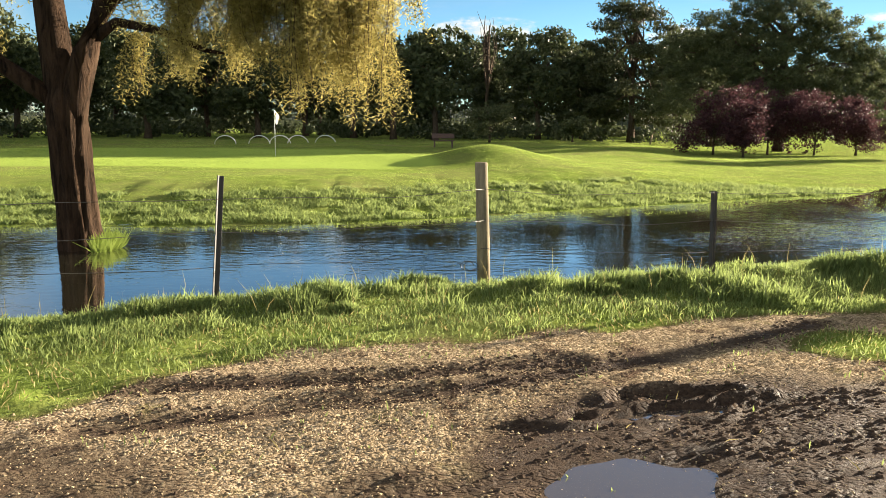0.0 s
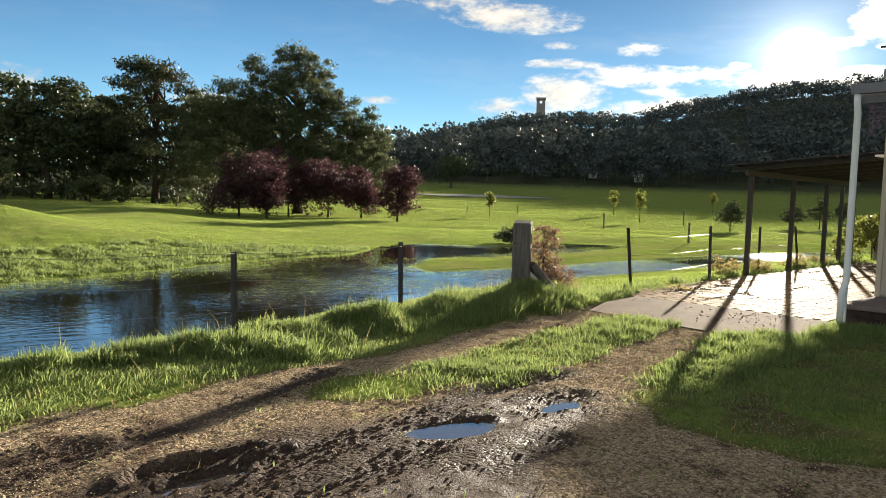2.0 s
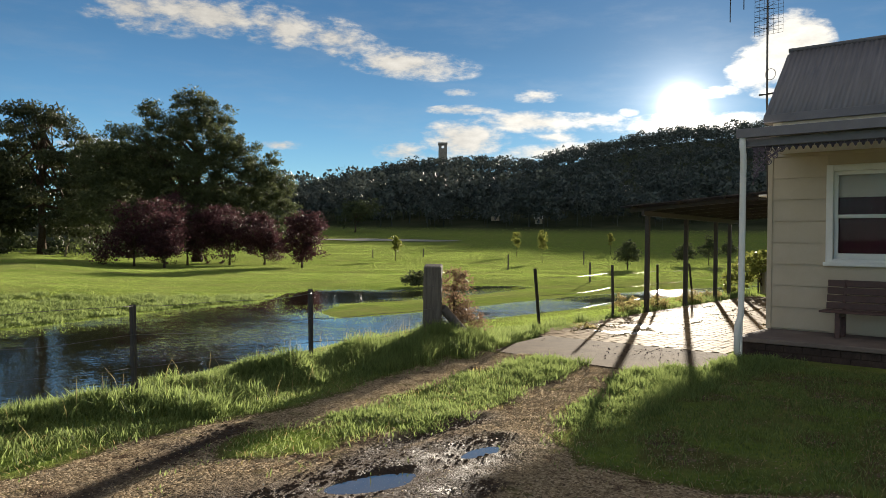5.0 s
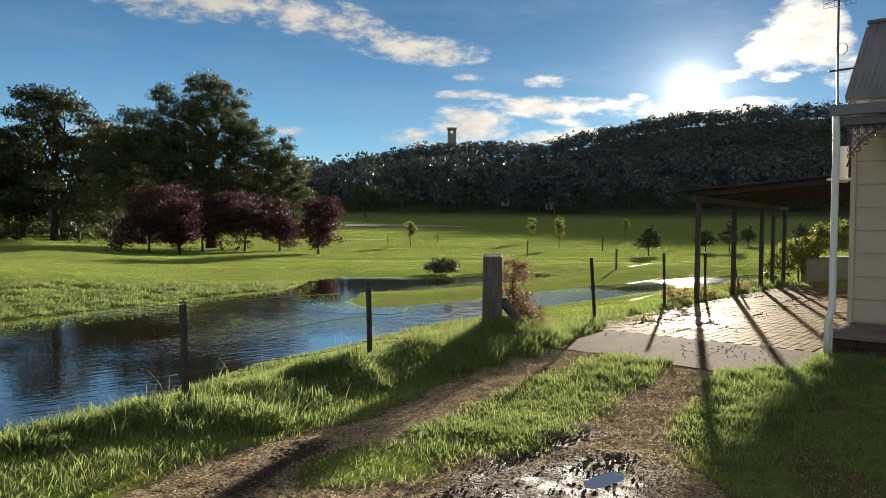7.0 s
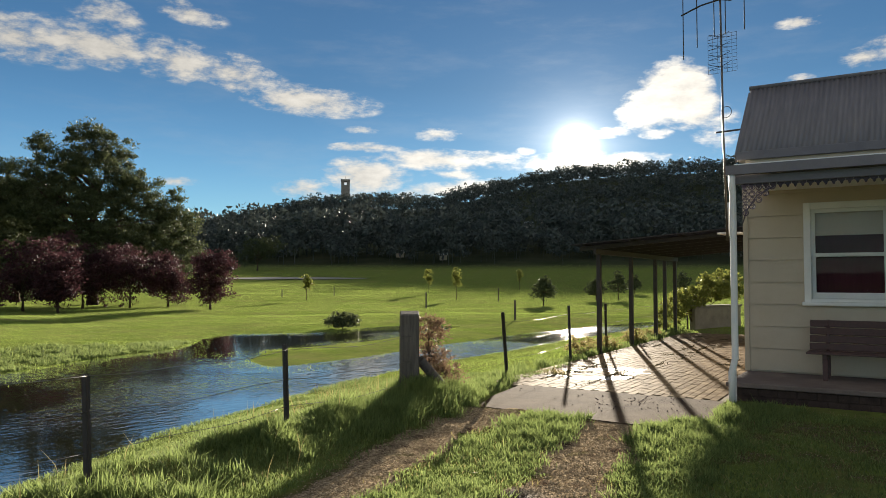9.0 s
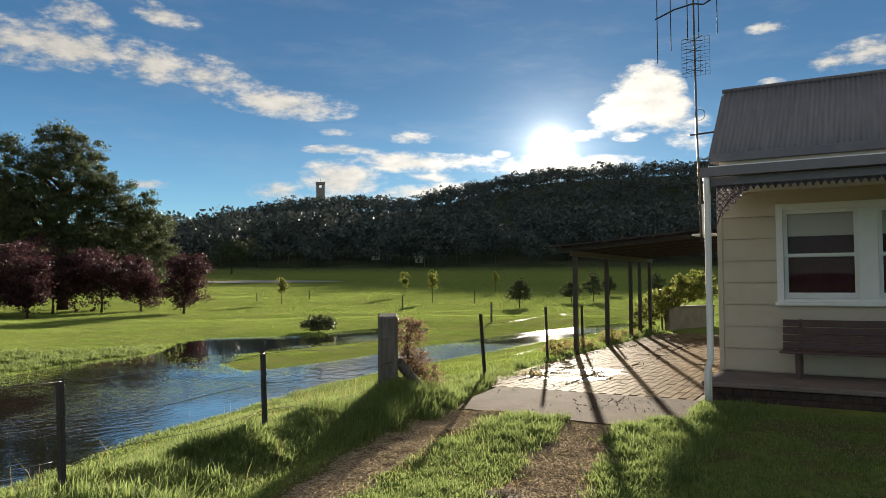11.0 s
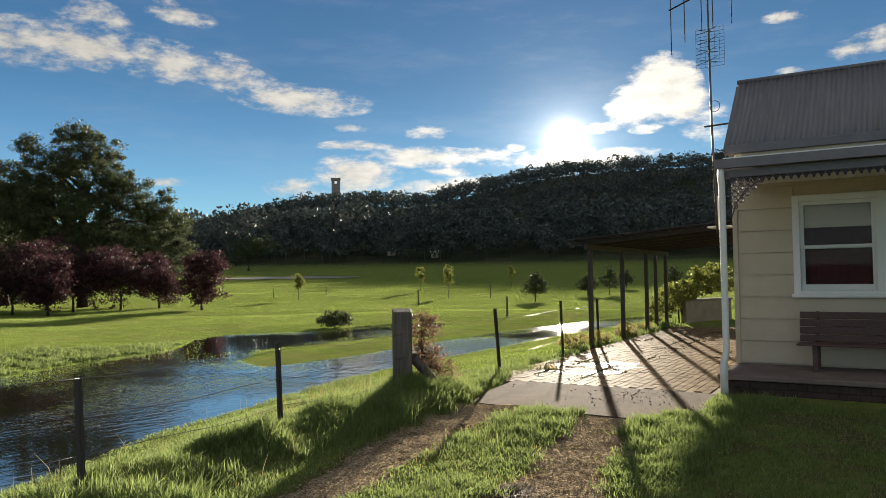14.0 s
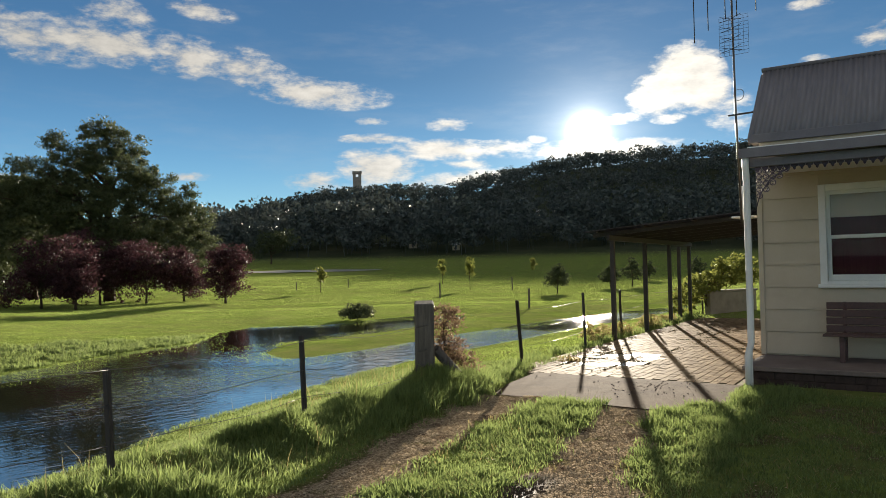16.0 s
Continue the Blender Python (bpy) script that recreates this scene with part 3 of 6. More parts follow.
def height(x, y):
    x, y = np.asarray(x, float), np.asarray(y, float)
    d = inside(x, y, POND)
    b = np.degrees(np.arctan2(x, y))
    r = np.hypot(x, y)
    far = far_side(x, y)
    left = 1 - step(b, 10, 27)
    base_far = left * 0.12 + (1 - left) * -0.36
    base_far = base_far + 0.25 * step(r, 40, 85) * left + 0.25 * step(r, 45, 200) * (1 - left)
    rising = step(b, 22, 34) * (1 - step(b, 95, 130))
    base_far = base_far + rising * (1.4 * step(r, 50, 190) + 8.0 * np.clip((r - 150) / 200, 0, 1) ** 1.4)
    base_far = base_far + 0.72 * np.exp(-((x - 3.1) / 2.3) ** 2 - ((y - 30.5) / 3.5) ** 2) + 0.30 * np.exp(-((x + 5.0) / 7) ** 2 - ((y - 50) / 5) ** 2)
    base_far = base_far + 0.28 * np.exp(-((x - 11) / 4.5) ** 2 - ((y - 42) / 4) ** 2) + 0.16 * (lumps(x, y, 9, 3) - 0.5) + 0.06 * (lumps(x, y, 3.2, 4) - 0.5)
    pen = step(inside(x, y, [(12, 16), (13, 19), (31, 22), (60, 22), (60, 17.5), (20, 16.5)]), -0.3, 0.6)
    base_far = base_far * (1 - pen) + (WATER_Z + 0.17) * pen
    base_near = 0.0 - 0.05 * step(x, 8, 16) + (0.08 + 0.10 * step(x, 2.5, 6.0)) * (0.35 + 1.3 * lumps(x, y, 0.65, 61)) * np.exp(-(np.abs(y - 7.15 - 0.085 * x + 0.5 * (lumps(x, y, 0.9, 62) - 0.5)) / 0.62) ** 2.5) * (1 - step(x, 7.6, 8.8)) * step(x, -14, -6)
    base = base_near * (1 - far) + base_far * far
    wide = (2.3 + 2.4 * step(x, 6.5, 11)) * (1 - far) + (6.5 * left + 3.2 * (1 - left)) * far
    rise = step(-d, 0, wide) * 0.8 + 0.2 * np.clip(-d / wide, 0, 1)
    z = np.where(d < 0, WATER_Z + (base - WATER_Z) * rise, WATER_Z - 0.5 * step(d, 0, 2.0))
    z = z + (0.07 * (lumps(x, y, 0.6, 12) - 0.5) + 0.06 * (lumps(x, y, 0.27, 13) - 0.5)) * far * step(-d, 0.1, 0.6) * (1 - step(-d, 4, 9)) * left
    # ruts, holes and crumbs on the drive
    close = (np.abs(x) < 9) & (y > -1) & (y < 9)
    if close.any():
        rx, ry = x[close], y[close]
        dz = 0.022 * (lumps(rx, ry, 0.45, 5) - 0.5) + 0.018 * (lumps(rx, ry, 0.16, 6) - 0.5) + 0.012 * (lumps(rx, ry, 0.07, 7) - 0.5)
        for k, rut in enumerate(RUTS):
            e = to_line(rx + 0.06 * (lumps(rx, ry, 0.5, 8 + k) - 0.5), ry, rut)
            dz = dz - 0.030 * np.exp(-(e / 0.10) ** 2) + 0.020 * np.exp(-((e - 0.19) / 0.07) ** 2)
        m = step(inside(rx, ry, MUD), -0.3, 0.2)
        dz = dz * (0.6 - 0.1 * m)
        for px, py, a, c, turn in HOLES:
            u, v = (rx - px) * math.cos(turn) + (ry - py) * math.sin(turn), -(rx - px) * math.sin(turn) + (ry - py) * math.cos(turn)
            e = np.sqrt((u / a) ** 2 + (v / c) ** 2) + 0.9 * (lumps(rx, ry, 0.14, 16) - 0.5)
            dz = dz - 0.045 * np.exp(-e ** 4) + 0.030 * np.exp(-((e - 1.25) / 0.28) ** 2)
        for px, py, a, c, turn in PUDDLES:
            u, v = (rx - px) * math.cos(turn) + (ry - py) * math.sin(turn), -(rx - px) * math.sin(turn) + (ry - py) * math.cos(turn)
            e = np.sqrt((u / a) ** 2 + (v / c) ** 2) + 0.35 * (lumps(rx, ry, 0.18, 15) - 0.5)
            dz = dz * (1 - np.exp(-(e / 1.25) ** 6)) - 0.032 * np.exp(-(e / 1.05) ** 4)
        z[close] = z[close] + dz * (ry < 6.3) + 0.05 * (ry >= 6.3) * (lumps(rx, ry, 0.5, 5) - 0.5)
    slab = inside(x, y, [(7.9, 7.2), (7.95, 5.0), (8.8, 4.38), (10.2, 4.5), (24.4, 4.6), (23.9, 10.2), (10.4, 8.1)])
    z = z * (1 - step(slab, 0.02, 0.14)) + np.minimum(z, -0.12) * step(slab, 0.02, 0.14)
    # the wooded hill
    top = np.maximum(np.tan(np.radians(np.interp(b, RIDGE_B, RIDGE_E))) * RIDGE_R - 13.5 * rising, 1.0)
    up = step(r, FOOT_R, RIDGE_R)
    down = 1 - 0.6 * step(r, RIDGE_R + 60, 2200)
    z = z + top * (0.35 * np.clip((r - FOOT_R) / (RIDGE_R - FOOT_R), 0, 1) + 0.65 * up) * down * (r > FOOT_R)
    return z


def spread(lo, hi, fine_lo, fine_hi, fine, grow):
    """Grid lines: fine between two places, wider and wider outside them."""
    mid = list(np.arange(fine_lo, fine_hi, fine))
    for sign, end, start in ((-1, lo, fine_lo), (1, hi, fine_hi)):
        p, s, more = start, fine, []
        while sign * (end - p) > 0:
            more.append(p if sign > 0 else p - s)
            p, s = p + sign * s, min(s * grow, 45 if abs(p) < 1100 else 400)
        mid = more[::-1] + mid if sign < 0 else mid + more + [p]
    return np.array(mid)


gx, gy = spread(-3200, 3200, -4.5, 8.5, 0.04, 1.045), spread(-3200, 3200, 1.6, 7.4, 0.04, 1.04)
X, Y = np.meshgrid(gx, gy)
xs, ys = X.ravel(), Y.ravel()
zs = height(xs, ys)
nx, ny = len(gx), len(gy)
me = bpy.data.meshes.new("ground")
me.vertices.add(nx * ny)
me.vertices.foreach_set("co", np.stack([xs, ys, zs], 1).astype(np.float32).ravel())
q = (np.arange(ny - 1)[:, None] * nx + np.arange(nx - 1)[None, :]).ravel()
quads = np.stack([q, q + 1, q + nx + 1, q + nx], 1).astype(np.int32)
me.loops.add(quads.size)
me.loops.foreach_set("vertex_index", quads.ravel())
me.polygons.add(len(quads))
me.polygons.foreach_set("loop_start", np.arange(0, quads.size, 4, dtype=np.int32))
me.polygons.foreach_set("use_smooth", np.ones(len(quads), bool))
me.update(calc_edges=True)


def drive_mask(x, y):
    wob = 0.35 * (lumps(x, y, 0.7, 21) - 0.5) + 0.2 * (lumps(x, y, 0.25, 22) - 0.5)
    d = np.maximum(inside(x, y, DRIVE), np.maximum(0.34 - to_line(x, y, TRACK_A), 0.40 - to_line(x, y, TRACK_B)))
    d = d - 0.9 * step(-x, 1.2, 3.0) * step(y, 2.7, 4.0)
    # dirt and thinner grass, with the cottage's shade put into the colour
    worn = 0.45 * step(inside(x, y, WORN_SHADE), -0.4, 0.4) * step(lumps(x, y, 0.8, 25) + 0.6 * lumps(x, y, 0.3, 26), 0.4, 0.75)
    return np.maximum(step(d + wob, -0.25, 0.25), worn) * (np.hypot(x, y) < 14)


def mud_mask(x, y):
    m = step(inside(x, y, MUD) + 0.5 * (lumps(x, y, 0.5, 23) - 0.5), -0.2, 0.25)
    m = np.maximum(m, 0.75 * step(3.0 - 0.25 * x - y + 0.9 * (lumps(x, y, 0.6, 27) - 0.5), 0.0, 0.6) * (1 - step(x + 1.2 * (lumps(x, y, 0.9, 28) - 0.5), 0.2, 1.6)))
    # dark soil here doubles as painted house shade
    m = np.maximum(m, 0.5 * step(inside(x, y, WORN_SHADE), -0.3, 0.3))
    for rut in RUTS:
        m = np.maximum(m, np.exp(-(to_line(x, y, rut) / 0.16) ** 2) * (0.7 + 0.6 * lumps(x, y, 0.8, 24)))
    return np.clip(m, 0, 1)


GREEN = [(-30, 27), (-6, 25.5), (1.0, 27.5), (0.5, 34), (-2, 43), (-12, 46), (-30, 44)]
near = (np.abs(xs) < 60) & (ys > -20) & (ys < 90)
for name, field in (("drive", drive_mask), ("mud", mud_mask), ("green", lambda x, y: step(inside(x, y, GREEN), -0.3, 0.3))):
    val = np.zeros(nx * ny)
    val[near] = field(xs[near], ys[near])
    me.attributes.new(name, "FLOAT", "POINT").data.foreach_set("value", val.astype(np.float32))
# distance over which the painted hill shade sets in
me.attributes.new("hill_shade", "FLOAT", "POINT").data.foreach_set("value", step(np.hypot(xs, ys), 250, 350).astype(np.float32))
me.materials.append(GROUND)
ground = tagged(new("ground", me), "grassy flood plain with a wet gravel and mud drive and a far hill", "ground", kind="structure")


def ground_z(x, y):
    return float(height(np.array([x]), np.array([y]))[0])


# the flooded pond and the puddles on the drive
wm = mesh("water", [(-60, 4, WATER_Z), (70, 4, WATER_Z), (70, 32, WATER_Z), (-60, 32, WATER_Z)], [(0, 1, 2, 3)], WATER)
water = tagged(new("water", wm), "still flood water mirroring the sky and trees", "water", kind="structure")
for px, py, a, c, turn in PUDDLES:
    ring = [(a * 1.3 * q * math.cos(t), c * 1.4 * q * math.sin(t), 0) for t, q in ((math.tau * k / 56, 1 + 0.10 * math.sin(3 * math.tau * k / 56 + px) + 0.06 * math.sin(7 * math.tau * k / 56)) for k in range(56))]
    pm = mesh("puddle", ring, [range(56)], PUDDLE)
    pud = tagged(new("puddle", pm), "shallow muddy puddle lying in the rutted drive", "puddle", "puddles on the drive")
    pud.matrix_basis = pose(px, py, -0.021, 0, 0, math.degrees(turn))

# ---- trees ----
rng = np.random.default_rng(7)


def unit(n):
    v = rng.normal(size=(n, 3))
    return v / np.linalg.norm(v, axis=1, keepdims=True)


def leaf_cards(centres, long, wide, hang=0.0, jitter=0.35):
    """Lozenge leaves round the centres; hang: how far they point down."""
    n = len(centres)
    a = unit(n)
    a[:, 2] = a[:, 2] * (1 - hang) - hang
    a /= np.linalg.norm(a, axis=1, keepdims=True)
    b = np.cross(a, unit(n))
    b /= np.maximum(np.linalg.norm(b, axis=1, keepdims=True), 1e-6)
    s = (1 - jitter + 2 * jitter * rng.random((n, 1)))
    return np.stack([centres - a * long * s, centres + b * wide * s, centres + a * long * s, centres - b * wide * s], 1)


def crown_points(blobs, clumps, per, size):
    """Leaf places: clumps near the skin of uneven blobs (x, y, z, rx, ry, rz)."""
    blobs = np.array(blobs, float)
    vol = blobs[:, 3] * blobs[:, 4] * blobs[:, 5]
    pick = rng.choice(len(blobs), clumps, p=vol ** 0.75 / (vol ** 0.75).sum())
    dirs = unit(clumps)
    rad = 1 - 0.55 * rng.random((clumps, 1)) ** 1.6
    centre = blobs[pick, :3] + dirs * rad * blobs[pick, 3:]
    s = size * (0.5 + rng.random((clumps, 1)))
    pts = np.repeat(centre, per, 0) + unit(clumps * per) * (rng.random((clumps * per, 1)) ** 0.5) * np.repeat(s, per, 0) * np.array([1.15, 1.15, 0.7])
    return pts, centre


def grow_limbs(bm, base, trunk_top, r, tips, sides=7):
    """A tapered, slightly crooked trunk with limbs to the tips."""
    base, trunk_top = Vector(base), Vector(trunk_top)
    n = 6
    line = [base.lerp(trunk_top, k / n) + Vector((random.uniform(-1, 1), random.uniform(-1, 1), 0)) * r * 0.35 * (0 < k < n) for k in range(n + 1)]
    tube(bm, line, [r * (1.35 if k == 0 else 1.0 - 0.6 * k / n) for k in range(n + 1)], sides)
    for tip in tips:
        t = random.uniform(0.35, 0.95)
        a = base.lerp(trunk_top, t)
        b = Vector(tip)
        m = a.lerp(b, 0.5) + Vector((random.uniform(-.1, .1), random.uniform(-.1, .1), 0.12)) * (b - a).length
        q = a.lerp(m, 0.5) + Vector((0, 0, 0.02))
        tube(bm, [a, q, m, b], [r * 0.42, r * 0.34, r * 0.22, r * 0.06], 5)


def tree(name, x, y, height_m, blobs, label, category, leaf, bark, clumps=260, per=26, leaf_size=0.16, clump_size=0.5, r=0.25, tips=10, group="", z=None, trunk_to=0.8, slim=0.45, hang=0.0):
    """A tree whose blobs are given in metres from its foot."""
    z = ground_z(x, y) - 0.05 if z is None else z
    ob = thing(name, (x, y, z), label, category, group)
    pts, centres = crown_points(blobs, clumps, per, clump_size)
    pts = pts[pts[:, 2] > 0.12]
    part("crown", cards("crown", leaf_cards(pts, leaf_size, leaf_size * slim, hang), 4, leaf), None, ob)
    bm = bmesh.new()
    chosen = centres[rng.choice(len(centres), tips)]
    lead = np.array(blobs[0][:3])
    grow_limbs(bm, (0, 0, 0), (lead[0] * 0.6, lead[1] * 0.6, max(0.3, min(height_m * trunk_to, lead[2]))), r, chosen)
    bmesh.ops.recalc_face_normals(bm, faces=bm.faces)
    part("trunk", bm, bark, ob)
    return ob


def at_bearing(b, r, eye=(-0.42, 1.37)):
    return eye[0] + r * math.sin(radians(b)), eye[1] + r * math.cos(radians(b))


def round_crown(h, w, low=0.3, n=7, seed=0):
    """Blobs of an uneven, broad crown between low * h and h."""
    rnd = random.Random(seed)
    out = [(0, 0, h * (low + 1) / 2, w * 0.30, w * 0.30, h * (1 - low) * 0.42)]
    for k in range(n):
        a, u = math.tau * k / n + rnd.uniform(-.4, .4), rnd.random()
        rr = w * 0.5 * (0.35 + 0.35 * rnd.random())
        zz = h * (low + (1 - low) * (0.15 + 0.72 * u))
        s = w * (0.15 + 0.12 * rnd.random())
        out.append((math.cos(a) * rr, math.sin(a) * rr, min(zz, h - s * 0.8), s, s, s * 0.85))
    return out


# the big gum tree behind the plums
gx0, gy0 = at_bearing(27.6, 66)
tree("gum_tree", gx0, gy0, 15.0, [(0, 0, 9.8, 3.6, 3.4, 3.0), (-0.4, 0, 13.0, 1.9, 1.9, 1.6), (1.8, 0, 12.2, 1.6, 1.6, 1.5), (-3.8, 0.5, 12.4, 0.9, 0.9, 0.9), (-3.2, 0, 10.4, 2.1, 2.0, 1.8), (3.2, 0, 9.9, 1.6, 1.6, 1.4),
     (-6.0, 0.5, 9.6, 2.1, 1.9, 1.7), (-8.2, 1, 7.8, 1.8, 1.7, 1.6), (5.0, -1, 8.8, 2.1, 1.9, 1.8), (6.7, -1, 6.7, 1.9, 1.8, 1.8), (7.9, -1, 4.2, 1.6, 1.6, 1.7), (3.4, -1, 6.2, 2.9, 2.6, 2.4), (-5.0, 0, 8.0, 2.2, 2.0, 1.6),
     (-2.0, -1, 6.8, 3.1, 2.8, 2.4), (-5.4, 0, 5.8, 2.6, 2.3, 2.3), (-7.9, 1, 4.4, 2.4, 2.3, 2.3), (0.5, -1.5, 4.0, 3.0, 2.4, 2.1), (4.9, -1, 3.0, 2.4, 2.1, 1.9), (-4.2, -1, 3.0, 2.9, 2.4, 1.9), (-0.8, -2, 2.4, 2.4, 1.6, 1.5), (2.6, -2, 2.4, 2.2, 1.6, 1.5)],
     "broad dark green gum tree with drooping foliage", "tree", LEAF_GUM, TREE_BARK, 1700, 80, 0.13, 0.52, 0.36, 34, slim=0.30, hang=0.55)

# plum trees with dark red leaves
for b, r, h, w, low, lab in ((23.4, 52, 4.4, 5.2, 0.0, "tall"), (25.5, 50, 3.7, 2.7, -0.05, "narrow"), (27.0, 58, 5.4, 6.2, 0.02, "broad"), (30.0, 58, 4.5, 5.4, 0.0, "spreading"), (32.5, 60, 4.2, 4.2, 0.05, "rounded"), (35.4, 54, 4.4, 3.9, 0.10, "slender")):
    px, py = at_bearing(b, r)
    tree("plum_tree", px, py, h, round_crown(h, w, low, 11, int(b * 10)), lab + " plum tree with dark red leaves on the lawn", "tree", LEAF_RED, TREE_BARK, 270, 34, 0.085, 0.40, 0.08, 14, "red plum trees")

# the dark wood behind the green
WOOD = [(-34, 62, 10, 9), (-30, 70, 11, 10), (-26, 74, 10.5, 9), (-22, 80, 11, 9), (-18, 70, 9.5, 8), (-14, 78, 10.5, 9), (-10.5, 72, 9.5, 8), (-7, 80, 10.5, 8), (-3.5, 74, 9.8, 8), (-0.5, 72, 10.4, 7.5), (2.6, 70, 10.8, 7.5),
        (6.0, 84, 10.6, 7), (10.3, 76, 11.2, 8.5), (13.6, 80, 10.2, 9), (20.4, 84, 11.0, 7), (22.6, 74, 10.5, 8.5), (38.5, 260, 12, 16), (-38, 60, 10, 10), (-43, 58, 10, 10), (-50, 55, 11, 12)]
for i, (b, r, h, w) in enumerate(WOOD):
    px, py = at_bearing(b, r, (-0.55, -0.17))
    tree("wood_tree", px, py, h, round_crown(h, w, 0.16, 9, i + 50), "dark dense tree at the edge of the wood", "tree", LEAF_DARK, TREE_BARK, 330, 24, 0.24, 0.75, 0.30, 12, "trees of the dark wood")
for i, (b, r, h, w) in enumerate([(-45, 92, 11, 12), (-36, 95, 12, 12), (-28, 98, 12, 12), (-20, 100, 12, 12), (-13, 102, 12, 13), (-6, 98, 11.5, 13), (0.5, 96, 12, 13), (7.5, 100, 13, 13), (14, 102, 13, 14), (20, 105, 13, 13), (25, 104, 12, 12)]):
    px, py = at_bearing(b, r, (-0.55, -0.17))
    tree("wood_tree", px, py, h, round_crown(h, w, 0.04, 10, i + 150), "dark leafy tree deep in the wood", "tree", LEAF_DARK, TREE_BARK, 330, 22, 0.34, 1.0, 0.32, 10, "trees of the dark wood")

# the tall pine: tiers of flat boughs
pxx, pyy = at_bearing(17.0, 76, (-0.42, -0.12))
tiers = [(0, 0, 12.6, 1.6, 1.6, 1.0)]
rnd = random.Random(4)
for k in range(26):
    a, f = k * 2.4, k / 26
    w = 1.6 + 3.3 * math.sin(math.pi * min(1, (1 - f) * 0.62 + 0.12))
    tiers.append((math.cos(a) * w * 0.75, math.sin(a) * w * 0.75, 2.2 + 10.8 * f, 1.9 - 0.5 * f, 1.9 - 0.5 * f, 0.6))
tree("pine_tree", pxx, pyy, 13.0, tiers, "tall dark pine with layered boughs", "tree", LEAF_PINE, TREE_BARK, 900, 26, 0.20, 0.6, 0.33, 30, trunk_to=0.95, slim=0.3)
# two rounded shrubs and a bare poplar before the wood
for b, r, h, w in ((6.6, 62, 3.4, 3.6), (12.8, 66, 2.3, 3.0)):
    px, py = at_bearing(b, r, (-0.42, -0.12))
    tree("shrub", px, py, h, round_crown(h, w, 0.15, 6, int(h * 10)), "rounded pale green shrub before the dark wood", "shrub", LEAF_GUM, TREE_BARK, 120, 26, 0.12, 0.4, 0.1, 8, "pale shrubs")
px, py = at_bearing(6.3, 80, (-0.42, -0.12))
bare = thing("bare_tree", (px, py, ground_z(px, py) - 0.05), "leafless slim tree with upright twigs", "tree")
bm = bmesh.new()
grow_limbs(bm, (0, 0, 0), (0.3, 0, 11.5), 0.22, [(random.uniform(-1.1, 1.1), random.uniform(-1, 1), random.uniform(6, 13)) for _ in range(26)])
part("trunk", bm, TREE_BARK, bare)

# the willow standing in the flood
WX, WY = -5.96, 12.63
willow = thing("willow_tree", (WX, WY, WATER_Z - 0.35), "willow with ridged brown bark and yellowing leaves standing in flood water", "tree")
bm = bmesh.new()
FORK = Vector((0.05, 0, 3.15))
zz_ = np.linspace(-0.3, 3.15, 34)
axis = [(0.04 * math.cos(z * 1.1), 0, z) for z in zz_]
tube(bm, axis, [(0.30 + 0.16 * math.exp(-max(z, 0) / 0.35)) * math.sqrt(max(0.03, 1 - max(0, (z - 2.55) / 0.62) ** 2)) for z in zz_], 44)
for v in bm.verts:
    a = math.atan2(v.co.y, v.co.x)
    twist = a * 11 + 1.1 * math.sin(v.co.z * 2.1 + a * 2) + v.co.z * 0.5
    s = 1 + 0.075 * math.sin(twist) + 0.04 * math.sin(a * 23 + v.co.z * 5) + 0.05 * math.sin(a * 3 + v.co.z * 0.8)
    v.co.x, v.co.y = v.co.x * s, v.co.y * s
BOUGHS = [([FORK - Vector((0.04, 0, 1.0)), (-0.06, 0.02, 2.75), (-0.16, 0.05, 3.6), (-0.24, 0.1, 4.4), (-0.2, 0.2, 5.6), (0.1, 0.3, 7.0)], [0.25, 0.27, 0.25, 0.23, 0.20, 0.10]),
          ([FORK - Vector((0, 0, 0.9)), (0.12, -0.03, 2.85), (0.38, -0.1, 3.55), (0.75, -0.2, 4.3), (1.25, -0.3, 5.3), (2.2, -0.5, 6.6)], [0.20, 0.23, 0.20, 0.18, 0.15, 0.07]),
          ([(0.5, -0.1, 3.75), (0.95, -0.3, 4.0), (1.7, -0.5, 3.85), (2.4, -0.7, 3.55), (2.7, -0.7, 3.5)], [0.10, 0.075, 0.06, 0.04, 0.015]),
          ([FORK - Vector((0, 0, 0.55)), (-0.6, -0.1, 3.1), (-1.2, -0.2, 3.55), (-2.4, -0.4, 4.1)], [0.16, 0.14, 0.12, 0.08]),
          ([(1.25, -0.3, 5.3), (2.6, -0.2, 5.5), (3.9, 0, 5.0), (4.9, 0.2, 4.2)], [0.12, 0.10, 0.07, 0.03]),
          ([(0.75, -0.2, 4.3), (1.7, 0.4, 5.0), (2.8, 0.6, 5.3), (4.0, 0.5, 4.6)], [0.11, 0.09, 0.07, 0.02]),
          ([(-0.24, 0.2, 4.6), (-1.2, 0.8, 5.2), (-2.4, 1.2, 5.6)], [0.13, 0.10, 0.04]),
          ([(-1.2, -0.2, 3.55), (-1.7, -0.5, 4.3), (-2.8, -0.7, 5.0)], [0.08, 0.06, 0.03])]
for pts, rad in BOUGHS:
    tube(bm, pts, rad, 9)
bmesh.ops.recalc_face_normals(bm, faces=bm.faces)
part("trunk", bm, WILLOW_BARK, willow)
